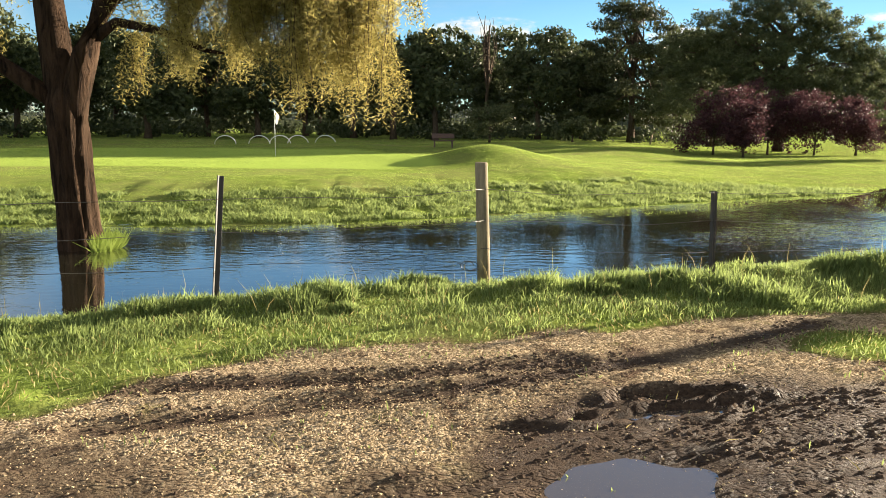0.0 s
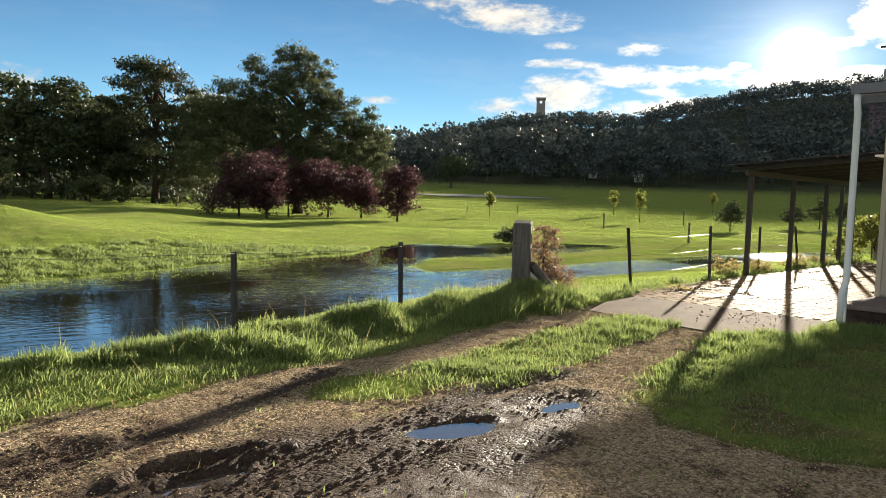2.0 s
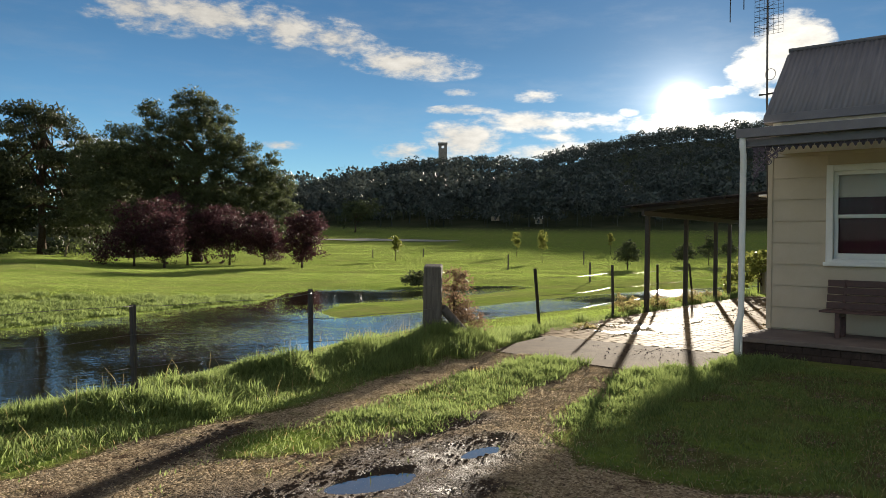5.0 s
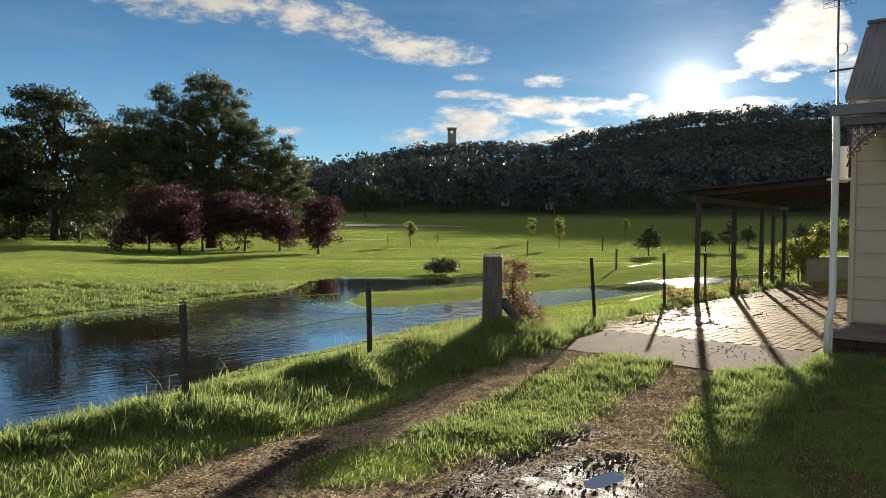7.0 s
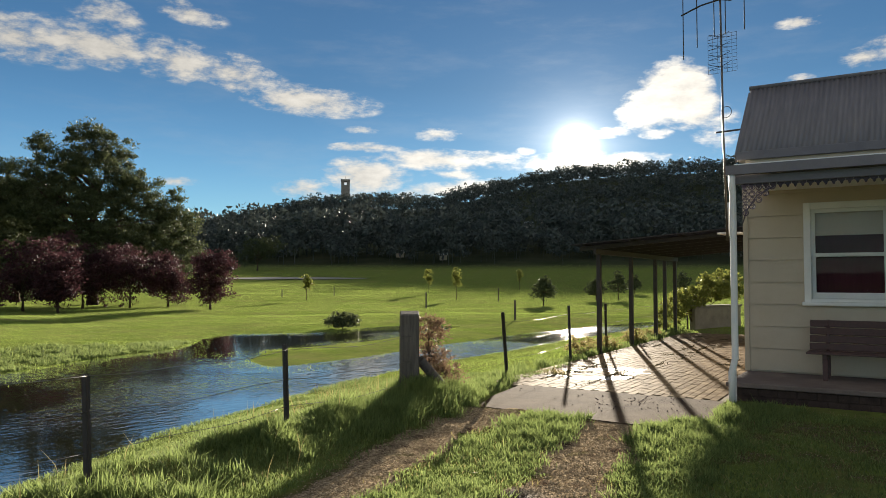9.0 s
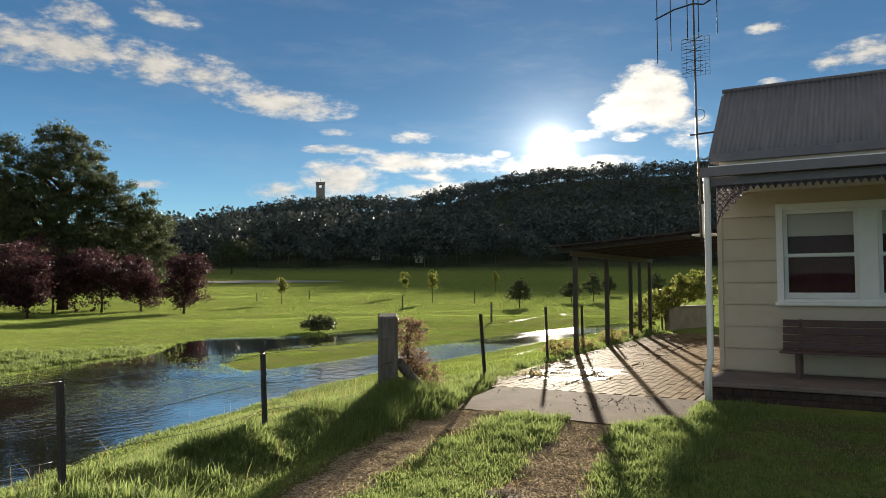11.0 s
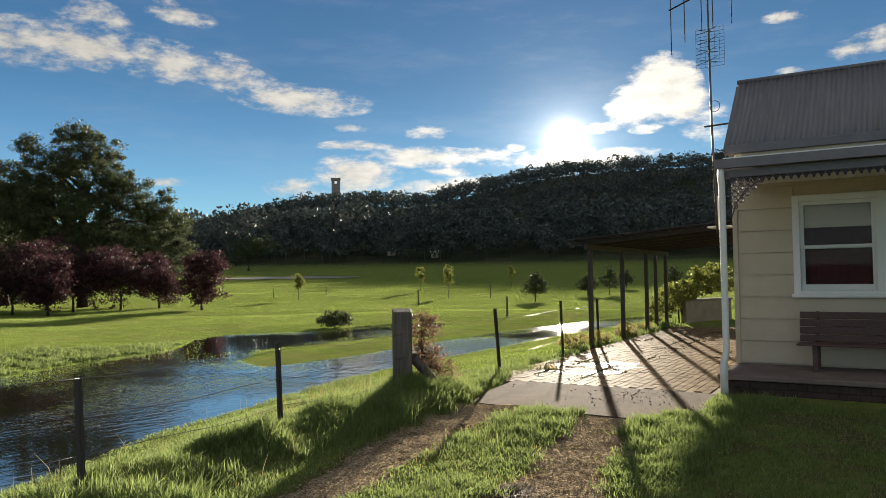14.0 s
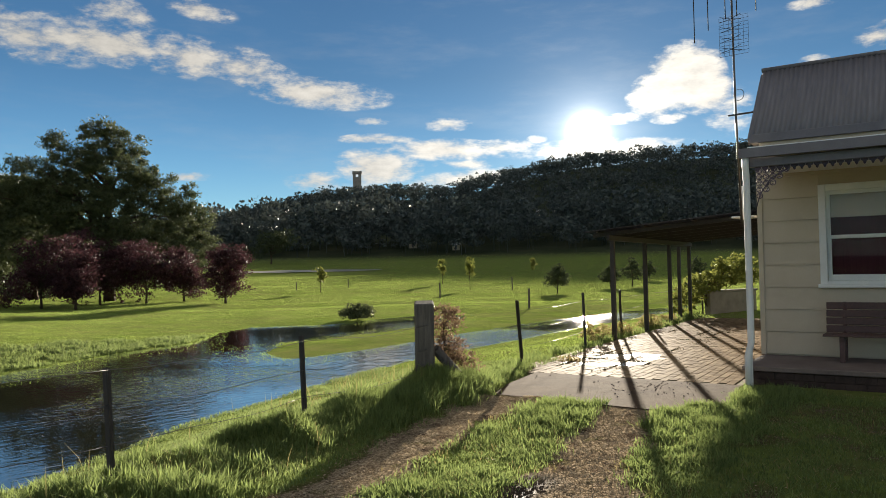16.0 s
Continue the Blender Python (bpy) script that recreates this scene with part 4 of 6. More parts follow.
# hanging strands of narrow leaves; each curtain: from, to (metres from the foot), lowest end, strands
CURTAINS = [((0.6, -0.5, 6.0), (2.3, -0.4, 5.6), 3.8, 330), ((1.75, -0.6, 5.2), (2.3, -0.6, 4.4), 2.4, 120), ((2.1, -0.4, 5.9), (3.8, 0.1, 5.6), 3.2, 480), ((2.7, 0.3, 5.0), (3.6, 0.5, 4.4), 2.5, 150),
            ((3.7, 0.1, 5.8), (4.9, 0.4, 5.4), 3.2, 390), ((3.8, 0.1, 5.0), (4.6, 0.4, 4.2), 2.05, 220), ((1.0, 1.5, 5.0), (2.8, 2.2, 4.8), 3.1, 110), ((-3.6, -0.3, 5.6), (-0.9, -0.2, 6.0), 4.1, 150),
            ((-0.9, 0.9, 5.6), (1.2, 1.2, 5.6), 4.4, 90), ((0.7, 1.6, 4.4), (1.7, 2.2, 4.2), 2.7, 60), ((-3.4, 0.5, 5.0), (-1.6, 0.8, 5.0), 3.0, 110)]
twigs, leaves = bmesh.new(), []
for a, b, low, count in CURTAINS:
    for k in range(count):
        if k % 17 == 0:
            bu, bx_, by_, bl = rng.random(), rng.normal() * 0.26, rng.normal() * 0.5, 0.35 + 0.65 * rng.random()
        u = bu
        x = a[0] + (b[0] - a[0]) * u + 0.25 * (a[0] > 0) + bx_ + rng.normal() * 0.075
        y = a[1] + (b[1] - a[1]) * u + by_ + rng.normal() * 0.075
        top = a[2] + (b[2] - a[2]) * u + rng.normal() * 0.15
        length = max(0.4, (top - low) * bl * (0.6 + 0.4 * rng.random()))
        n = int(length * 84)
        t = np.linspace(0, 1, n)
        sway = rng.normal(size=2) * 0.18
        line = np.stack([x + sway[0] * t ** 2 + 0.05 * np.sin(t * 6 + u * 9), y + sway[1] * t ** 2, top - length * t], 1)
        leaves.append(line + rng.normal(size=(n, 3)) * 0.05)
        if rng.random() < 0.3:
            tube(twigs, [line[0], line[n // 2], line[-1]], [0.008, 0.006, 0.003], 3, False)
leaves = np.concatenate(leaves)
part("crown", cards("crown", leaf_cards(leaves, 0.040, 0.0078, 0.5), 4, LEAF_WILLOW), None, willow, "hanging yellow-green leaves")
tagged(part("twig", twigs, TREE_BARK, willow), kind="stuff")

# long grass round the willow's foot
n = 420
a = -0.8 + 2.0 * rng.random(n)
ro = 0.36 + 0.22 * rng.random(n) ** 1.5
fx, fy = WX + 0.12 + np.cos(a) * ro, WY - 0.1 + np.sin(a) * ro
tl = 0.12 + 0.26 * rng.random(n) * (0.45 + 0.55 * (np.cos(a) > 0.1))
ww = np.full(n, 0.016)
ln = rng.normal(size=(n, 2)) * 0.12
wb = np.stack([fx, fy, np.full(n, WATER_Z - 0.05)], 1)
wt = wb + np.stack([ln[:, 0], ln[:, 1], tl], 1)
sd = np.stack([ww, ww * 0.3, np.zeros(n)], 1)
tagged(new("willow_foot_grass", cards("willow_foot_grass", np.stack([wb - sd * 0.5, (wb + wt) / 2 + sd, wt, (wb + wt) / 2 - sd], 1), 4, LAWN)), "bright grass tuft at the willow's foot", "grass", kind="stuff")

# bushes added under the dark wood, in place of the shade on its floor
pts = []
for _ in range(620):
    b, r = rng.uniform(-52, 25), rng.uniform(72, 125)
    if lumps(np.array([b]), np.array([0.0]), 4.0, 61)[0] < 0.22 and r < 95:
        continue
    x, y = at_bearing(b, r, (-0.55, -0.17))
    h = 0.8 + 1.6 * rng.random()
    pts.append(np.array([x, y, ground_z(x, y) + h * 0.45]) + unit(70) * (rng.random((70, 1)) ** 0.4) * np.array([h * 0.8, h * 0.8, h * 0.5]))
tagged(new("undergrowth", cards("undergrowth", leaf_cards(np.concatenate(pts), 0.22, 0.12), 4, LEAF_DARK)), "dark undergrowth added beneath the wood in place of its shade", "bushes", kind="stuff")

# woods on the hill
def hill_woods(name, count, spread_b, radii, size, label, clumps=7, per=13, low=0.45, flat=0.7, grain=1.0):
    """Many crowns of a few uneven clumps each on bare stems, thicker where the bush is."""
    quads = []
    for _ in range(count):
        b = rng.uniform(*spread_b)
        r = radii[0] + (radii[1] - radii[0]) * rng.random() ** 0.8
        x, y = at_bearing(b, r, (0, 0))
        if name == "hill_trees" and lumps(np.array([x]), np.array([y]), 60, 31)[0] + (r - radii[0]) / 170 < 0.40:
            continue
        z = ground_z(x, y)
        h = size * (0.55 + 0.9 * rng.random() ** 2)
        w = h * rng.uniform(0.18, 0.30)
        blobs = np.stack([rng.normal(size=clumps) * w, rng.normal(size=clumps) * w, h * (low + (0.92 - low) * rng.random(clumps))], 1)
        own = np.repeat(h * 0.13 * (0.6 + 0.9 * rng.random((clumps, 1))), per, 0)
        pts = np.repeat(blobs, per, 0) + unit(clumps * per) * own * (0.4 + 0.6 * rng.random((clumps * per, 1))) * np.array([1.25, 1.25, flat])
        quads.append(leaf_cards(pts + np.array([x, y, z]), h * 0.060 * grain, h * 0.034 * grain))
        t = h * 0.012
        quads.append(np.array([[x - t, y, z - 0.5], [x + t, y, z - 0.5], [x + t * 0.6, y, z + h * 0.75], [x - t * 0.6, y, z + h * 0.75]])[None])
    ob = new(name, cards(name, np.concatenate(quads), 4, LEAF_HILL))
    return tagged(ob, label, "trees", kind="stuff")


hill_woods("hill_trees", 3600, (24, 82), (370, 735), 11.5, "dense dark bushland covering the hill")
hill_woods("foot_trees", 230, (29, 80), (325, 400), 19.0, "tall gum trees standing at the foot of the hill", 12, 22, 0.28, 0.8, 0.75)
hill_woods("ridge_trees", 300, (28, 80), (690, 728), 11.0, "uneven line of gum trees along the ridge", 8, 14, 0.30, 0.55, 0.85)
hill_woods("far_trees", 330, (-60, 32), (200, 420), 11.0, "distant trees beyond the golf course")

# the stone tower on the ridge
tx, ty = at_bearing(45.05, 712, (0, 0))
tz = 1.68 + 712 * math.tan(radians(7.58))
tower = thing("memorial_tower", pose(tx, ty, tz - 27, 0, 0, -45), "square stone lookout tower with open belfry on the ridge", "tower")
part("shaft", boxed((-4, -4, 0), (4, 4, 21.2), 0.15), TOWER_STONE, tower)
for sx in (-1, 1):
    for sy in (-1, 1):
        part("pier", boxed((sx * 2.6 - 1.4, sy * 2.6 - 1.4, 21.2), (sx * 2.6 + 1.4, sy * 2.6 + 1.4, 24.6), 0.1), TOWER_STONE, tower)
part("parapet", boxed((-4.4, -4.4, 24.6), (4.4, 4.4, 26.6), 0.2), TOWER_STONE, tower)
part("flagpole", tubed([(0, 0, 26.6), (0, 0, 30.0)], 0.12, 6), STEEL_DARK, tower)

# small pale huts on the cleared hillside
for b, r, w in ((59.1, 470, 5.0), (60.2, 476, 4.2), (49.3, 372, 4.0), (52.6, 352, 3.4)):
    x, y = at_bearing(b, r)
    hut = thing("hut", pose(x, y, ground_z(x, y) + 0.2, 0, 0, -b), "small pale hut with a low iron roof on the hillside", "hut", "huts on the hillside")
    part("wall", boxed((-w / 2, -1.5, -1.5), (w / 2, 1.5, 2.2), 0.03), CREAM, hut)
    part("door", boxed((-0.45, -1.56, 0.0), (0.45, -1.50, 2.0), 0.01), TRIM, hut)
    rf = bmesh.new()
    ends = [[rf.verts.new((sx * (w / 2 + 0.3), yy, zz)) for yy, zz in ((-1.9, 2.1), (0, 3.2), (1.9, 2.1))] for sx in (-1, 1)]
    for k in range(2):
        rf.faces.new((ends[0][k], ends[1][k], ends[1][k + 1], ends[0][k + 1]))
    bmesh.ops.solidify(rf, geom=list(rf.faces), thickness=0.12)
    part("roof", rf, WHITE, hut)

# ---- fence along the flood ----
def picket(points, label=""):
    """A Y-section steel star picket from foot to head."""
    a, b = Vector(points[0]), Vector(points[1])
    bm = bmesh.new()
    for turn in (0, 120, 240):
        m = Matrix.Translation(a) @ (b - a).to_track_quat("Z", "Y").to_matrix().to_4x4() @ pose(0, 0, 0, 0, 0, turn)
        box(bm, (-0.004, 0, 0), (0.004, 0.034, (b - a).length), 0.0, m)
    return bm


fence = thing("wire_fence", (0, 0, 0), "plain wire fence on steel pickets and timber posts beside flood water", "fence")
PICKETS = [((-2.20, 6.35, -0.2), (-2.13, 6.52, 1.13)), ((2.60, 7.12, -0.2), (2.62, 7.25, 0.94)), ((4.92, 7.50, -0.2), (4.945, 7.585, 0.995))]
for a, b in PICKETS:
    part("picket", picket((a, b)), STEEL_DARK, fence)
bm = tubed([(0.315, 7.40, -0.3), (0.29, 7.40, 0.5), (0.262, 7.403, 1.205), (0.262, 7.403, 1.215)], [0.068, 0.066, 0.064, 0.058], 12)
part("round_post", bm, WOOD_OLD, fence, "round pale timber post")
strainer = boxed((-0.13, -0.13, -0.4), (0.13, 0.13, 1.25), 0.018)
for v in strainer.verts:
    v.co.x += 0.012 * math.sin(v.co.z * 3)
    if v.co.z > 1:
        v.co.z += 0.02 * v.co.x / 0.13
post = part("strainer_post", strainer, WOOD_GREY, fence, "heavy square grey timber post")
post.matrix_basis = pose(7.29, 7.83, 0, 0, 0, 40)
stay = tubed([(7.40, 7.74, 0.62), (8.15, 7.62, -0.1)], [0.065, 0.07], 8)
part("stay", stay, WOOD_GREY, fence, "slanting timber brace")
LINE = [(-9.0, 5.3), (-5.6, 5.9), (-2.17, 6.43), (0.29, 7.33), (2.61, 7.19), (4.93, 7.54), (7.25, 7.72)]
for a, b in ((-9.0, 5.3), (-5.6, 5.9)):
    part("picket", picket(((a, b, -0.2), (a + 0.02, b, 1.05))), STEEL_DARK, fence)
for z in (0.28, 0.58, 0.88):
    for (ax, ay), (bx, by) in zip(LINE, LINE[1:]):
        pts = []
        for k in range(9):
            t = k / 8
            pts.append((ax + (bx - ax) * t, ay + (by - ay) * t, z + 0.06 - 0.14 * t * (1 - t) + 0.012 * math.sin(9 * t + z * 30 + ax)))
        part("wire", tubed(pts, 0.0028, 4), WIRE, fence)
# a tangle of wire at the foot of the round post
pts = [(0.12 + 0.08 * math.cos(k * 0.7) + 0.004 * k, 7.36, 0.16 + 0.05 * math.sin(k * 0.7)) for k in range(20)]
part("wire_coil", tubed(pts, 0.005, 5), WIRE, fence)

yard_fence = thing("yard_fence", (0, 0, 0), "wire fence on steel pickets between paved yard and lawn", "fence")
YARD = [((10.77, 8.50, -0.2), (10.43, 8.38, 1.13)), ((14.06, 9.00, -0.2), (14.13, 9.08, 1.13)), ((17.4, 9.75, -0.2), (17.3, 9.72, 1.08)), ((20.6, 10.35, -0.2), (20.2, 10.30, 1.06)), ((23.9, 10.75, -0.2), (23.85, 10.7, 1.05)), ((27.2, 11.1, -0.2), (27.1, 11.1, 1.05))]
for a, b in YARD:
    part("picket", picket((a, b)), STEEL_DARK, yard_fence)
for z in (0.3, 0.62, 0.95):
    for (fa, ta), (fb, tb) in zip(YARD, YARD[1:]):
        p = [Vector(fa).lerp(Vector(ta), (z + 0.2) / 1.33), Vector(fb).lerp(Vector(tb), (z + 0.2) / 1.33)]
        mid = p[0].lerp(p[1], 0.5) - Vector((0, 0, 0.03))
        part("wire", tubed([p[0], mid, p[1]], 0.003, 4), WIRE, yard_fence)

# ---- the cottage ----
M = pose(12.05, 4.80, 0, 0, 0, 5)
cottage = thing("cottage", M, "cream weatherboard cottage with iron roof and raised veranda", "house")
DEPTH, LONG, DECK = 3.3, 9.0, 0.25


def P(u, v, z):
    """A place by the depth behind the front wall, along it, and height."""
    return Vector((u, -v, z))


def slab(u0, u1, v0, v1, z0, z1, bevel=0.0):
    return boxed((u0, -v1, z0), (u1, -v0, z1), bevel)


# front wall with the window opening: pieces round the hole
WIN_V0, WIN_V1, WIN_Z0, WIN_Z1 = 0.93, 3.22, 1.40, 2.76
for name, bm in (("wall", slab(0, 0.16, 0, WIN_V0, -0.1, 3.6)), ("wall", slab(0, 0.16, WIN_V1, LONG, -0.1, 3.6)),
                 ("wall", slab(0, 0.16, WIN_V0, WIN_V1, -0.1, WIN_Z0)), ("wall", slab(0, 0.16, WIN_V0, WIN_V1, WIN_Z1, 3.6)),
                 ("wall", slab(0.16, 9.0, 0, 0.16, -0.1, 3.0)), ("wall", slab(9.0, 9.16, 0, LONG, -0.1, 2.6)), ("wall", slab(0.16, 9.0, LONG - 0.16, LONG, -0.1, 3.0))):
    part(name, bm, CREAM, cottage)
# gable end above the side wall
gm = bmesh.new()
for v in (0.0, 0.16):
    gm.verts.new(P(0.16, v, 3.0)), gm.verts.new(P(DEPTH, v, 3.0)), gm.verts.new(P(DEPTH, v, 3.55)), gm.verts.new(P(1.6, v, 5.02)), gm.verts.new(P(0.16, v, 3.62))
gm.verts.ensure_lookup_table()
gm.faces.new(gm.verts[0:5]), gm.faces.new(gm.verts[5:10])
for k in range(5):
    gm.faces.new((gm.verts[k], gm.verts[(k + 1) % 5], gm.verts[5 + (k + 1) % 5], gm.verts[5 + k]))
bmesh.ops.recalc_face_normals(gm, faces=gm.faces)
part("gable", gm, CREAM, cottage)
# wide weatherboards, lapped
z, pitch = DECK + 0.02, 0.345
while z < 3.5:
    top = min(z + pitch, 3.55)
    spans = [(-0.02, WIN_V0 - 0.09), (WIN_V1 + 0.09, LONG)] if z < WIN_Z1 and top > WIN_Z0 else [(-0.02, LONG)]
    for v0, v1 in spans:
        bm = bmesh.new()
        c = [P(-0.034, v0, z), P(-0.034, v1, z), P(-0.016, v1, top - 0.006), P(-0.016, v0, top - 0.006), P(0.0, v0, z), P(0.0, v1, z), P(0.0, v1, top - 0.006), P(0.0, v0, top - 0.006)]
        vs = [bm.verts.new(p) for p in c]
        for f in ((0, 1, 2, 3), (0, 4, 5, 1), (3, 2, 6, 7), (0, 3, 7, 4), (1, 5, 6, 2)):
            bm.faces.new([vs[i] for i in f])
        bmesh.ops.recalc_face_normals(bm, faces=bm.faces)
        part("board", bm, CREAM, cottage)
    z += pitch
part("corner_trim", slab(-0.05, 0.03, -0.045, 0.03, DECK, 3.5, 0.004), CREAM, cottage)
# the double window
window = part("window", slab(-0.06, 0.10, WIN_V0 - 0.10, WIN_V0, WIN_Z0 - 0.10, WIN_Z1 + 0.10, 0.006), WHITE, cottage, "white painted double sash window")
part("frame", slab(-0.06, 0.10, WIN_V1, WIN_V1 + 0.10, WIN_Z0 - 0.10, WIN_Z1 + 0.10, 0.006), WHITE, window)
part("frame", slab(-0.058, 0.10, WIN_V0, WIN_V1, WIN_Z1, WIN_Z1 + 0.10, 0.006), WHITE, window)
part("sill", slab(-0.095, 0.10, WIN_V0 - 0.13, WIN_V1 + 0.13, WIN_Z0 - 0.11, WIN_Z0 - 0.05, 0.01), WHITE, window)
part("frame", slab(-0.055, 0.10, WIN_V0, WIN_V1, WIN_Z0 - 0.06, WIN_Z0, 0.006), WHITE, window)
MID = (WIN_V0 + WIN_V1) / 2
part("mullion", slab(-0.055, 0.10, MID - 0.13, MID + 0.13, WIN_Z0, WIN_Z1, 0.006), WHITE, window)
for v0, v1 in ((WIN_V0, MID - 0.13), (MID + 0.13, WIN_V1)):
    for z0, z1, u in ((WIN_Z0, 2.09, 0.035), (2.05, WIN_Z1, 0.0)):
        rails = bmesh.new()
        for lo, hi in (((v0, v0 + 0.055), (z0, z1)), ((v1 - 0.055, v1), (z0, z1)), ((v0 + 0.055, v1 - 0.055), (z0, z0 + (0.09 if z0 < 1.5 else 0.04))), ((v0 + 0.055, v1 - 0.055), (z1 - 0.055, z1))):
            box(rails, (u, -lo[1], hi[0]), (u + 0.035, -lo[0], hi[1]))
        part("sash", rails, WHITE, window)
        pane = part("pane", slab(u + 0.014, u + 0.018, v0 + 0.05, v1 - 0.05, z0 + 0.03, z1 - 0.05), GLASS, window)
        pane.visible_shadow = False
    part("blind", slab(0.085, 0.09, v0 + 0.02, v1 - 0.02, 2.36, WIN_Z1), BLIND, window, "half drawn beige blind")
    part("curtain", slab(0.14, 0.15, v0 - 0.05, v1 + 0.05, 1.2, 2.8), CURTAIN, window, "maroon curtain behind the glass")
room = bmesh.new()
box(room, P(0.2, 4.0, 0.3), P(2.9, 0.3, 3.2))
bmesh.ops.reverse_faces(room, faces=room.faces)
room.faces.ensure_lookup_table()
bmesh.ops.delete(room, geom=[f for f in room.faces if f.calc_center_median().x < 0.21], context="FACES")
part("room", room, ROOM, cottage, "dim room with red walls")
# iron roofs, corrugated
def corrugated(edge_a, edge_b, along, length, pitch=0.076, depth=0.009, bow=0.0, thick=0.004):
    """An iron sheet from edge_a up to edge_b (u, z), running along the wall."""
    n = int(length / pitch * 6)
    bm, rows = bmesh.new(), []
    du, dz = edge_b[0] - edge_a[0], edge_b[1] - edge_a[1]
    l = math.hypot(du, dz)
    nu, nz = -dz / l, du / l
    for s in (0.0, 0.5, 1.0):
        row = []
        for k in range(n + 1):
            w = depth * math.sin(k / 6 * math.tau) + bow * s * (1 - s) * 4
            row.append(bm.verts.new(P(edge_a[0] + du * s + nu * w, along + length * k / n, edge_a[1] + dz * s + nz * w)))
        rows.append(row)
    for lo, hi in zip(rows, rows[1:]):
        for k in range(n):
            bm.faces.new((lo[k], lo[k + 1], hi[k + 1], hi[k])).smooth = True
    bmesh.ops.recalc_face_normals(bm, faces=bm.faces)
    bmesh.ops.solidify(bm, geom=list(bm.faces), thickness=thick)
    return bm


part("roof", corrugated((0.22, 3.76), (1.6, 5.13), -0.18, LONG + 0.3), IRON, cottage, "grey corrugated iron roof")
part("roof", corrugated((3.45, 3.56), (1.6, 5.13), -0.18, LONG + 0.3), IRON, cottage)
part("ridge_cap", tubed([P(1.6, -0.2, 5.13), P(1.6, LONG + 0.1, 5.13)], 0.045, 8), IRON, cottage)
part("roof", corrugated((9.2, 2.6), (3.3, 3.45), -0.1, LONG + 0.2), IRON, cottage)
part("barge_board", boxed((0, 0, 0), (1.90, 0.03, 0.13), 0.004, Matrix.Translation(P(0.24, -0.17, 3.61)) @ pose(0, 0, 0, 0, -44.8, 0)), TRIM, cottage)
part("eave_board", slab(-0.05, 0.27, -0.13, LONG, 3.60, 3.735, 0.006), TRIM, cottage)
part("fascia", slab(-0.14, -0.10, -0.15, LONG, 3.40, 3.53, 0.004), WHITE, cottage)
part("veranda_roof", corrugated((-2.02, 3.22), (-0.05, 3.40), 0.15, LONG - 0.1), IRON, cottage, "low corrugated iron veranda roof")
gut = bmesh.new()
box(gut, P(-2.12, LONG, 3.10), P(-2.11, 0.14, 3.225)), box(gut, P(-2.11, LONG, 3.10), P(-2.02, 0.14, 3.112)), box(gut, P(-2.02, LONG, 3.112), P(-2.01, 0.14, 3.225)), box(gut, P(-2.12, 0.14, 3.10), P(-2.01, 0.13, 3.225))
part("gutter", gut, TRIM, cottage, "dark grey gutter")
part("beam", slab(-1.99, -1.90, 0.17, LONG, 2.98, 3.10, 0.006), TRIM, cottage)
part("ceiling_lining", slab(-1.9, -0.04, 0.17, LONG, 3.08, 3.10), WHITE, cottage)
for v in (0.20, 3.1, 6.1):
    part("veranda_post", slab(-1.965, -1.915, v - 0.055, v - 0.005, -0.1, 2.98, 0.008), WHITE, cottage, "slim white post")
pipe = [P(-2.06, 0.20, 3.10), P(-2.06, 0.20, 2.98), P(-2.02, 0.20, 2.86), P(-2.02, 0.20, 0.62), P(-2.05, 0.16, 0.44), P(-2.05, 0.16, -0.05)]
part("downpipe", tubed(pipe, 0.045, 10), WHITE, cottage, "white downpipe with a kick at its foot")
# cast iron frieze and corner brackets
for k in range(44):
    v = 0.34 + k * 0.09
    bm = bmesh.new()
    bm.faces.new([bm.verts.new(P(-1.95, v + dv, z)) for dv, z in ((0.043, 2.985), (0.043, 2.955), (0.022, 2.945), (0.012, 2.915), (0.0, 2.905), (-0.012, 2.915), (-0.022, 2.945), (-0.043, 2.955), (-0.043, 2.985))])
    bmesh.ops.solidify(bm, geom=list(bm.faces), thickness=0.012)
    part("frieze", bm, LACE, cottage)
for side in (1,):
    lace = bmesh.new()
    for i in range(5):
        for j in range(5 - i):
            c = P(-1.945, 0.30 + side * (0.05 + 0.085 * i), 2.93 - 0.085 * j)
            r = 0.036
            tube(lace, [c + Vector((0, r * math.cos(a), r * math.sin(a))) for a in np.linspace(0, math.tau, 11)], 0.008, 4)
            tube(lace, [c + Vector((0, 0.5 * r * math.cos(a), 0.5 * r * math.sin(a))) for a in np.linspace(0.6, 5.2, 7)], 0.006, 4)
    tube(lace, [P(-1.945, 0.31, 2.45), P(-1.945, 0.36, 2.62), P(-1.945, 0.50, 2.82), P(-1.945, 0.74, 2.95)], 0.010, 5)
    part("bracket", lace, LACE, cottage, "lacy iron corner bracket")
# the veranda floor
deck = tagged(new("veranda_floor", None), "raised concrete veranda floor on a dark brick base", "veranda")
deck.matrix_basis = M
part("slab", slab(-1.58, -0.04, -0.02, LONG, DECK - 0.07, DECK, 0.01), DECK_TOP, deck)
part("base", slab(-1.53, -0.04, 0.03, LONG, -0.15, DECK - 0.072, 0.006), DECK_SIDE, deck)
for k in range(2):
    for i in range(16):
        v0 = 0.04 + i * 0.245 + (0.12 if k else 0)
        part("brick", slab(-1.545, -1.525, v0, v0 + 0.235, -0.03 + k * 0.105, 0.065 + k * 0.105, 0.004), DECK_SIDE, deck)

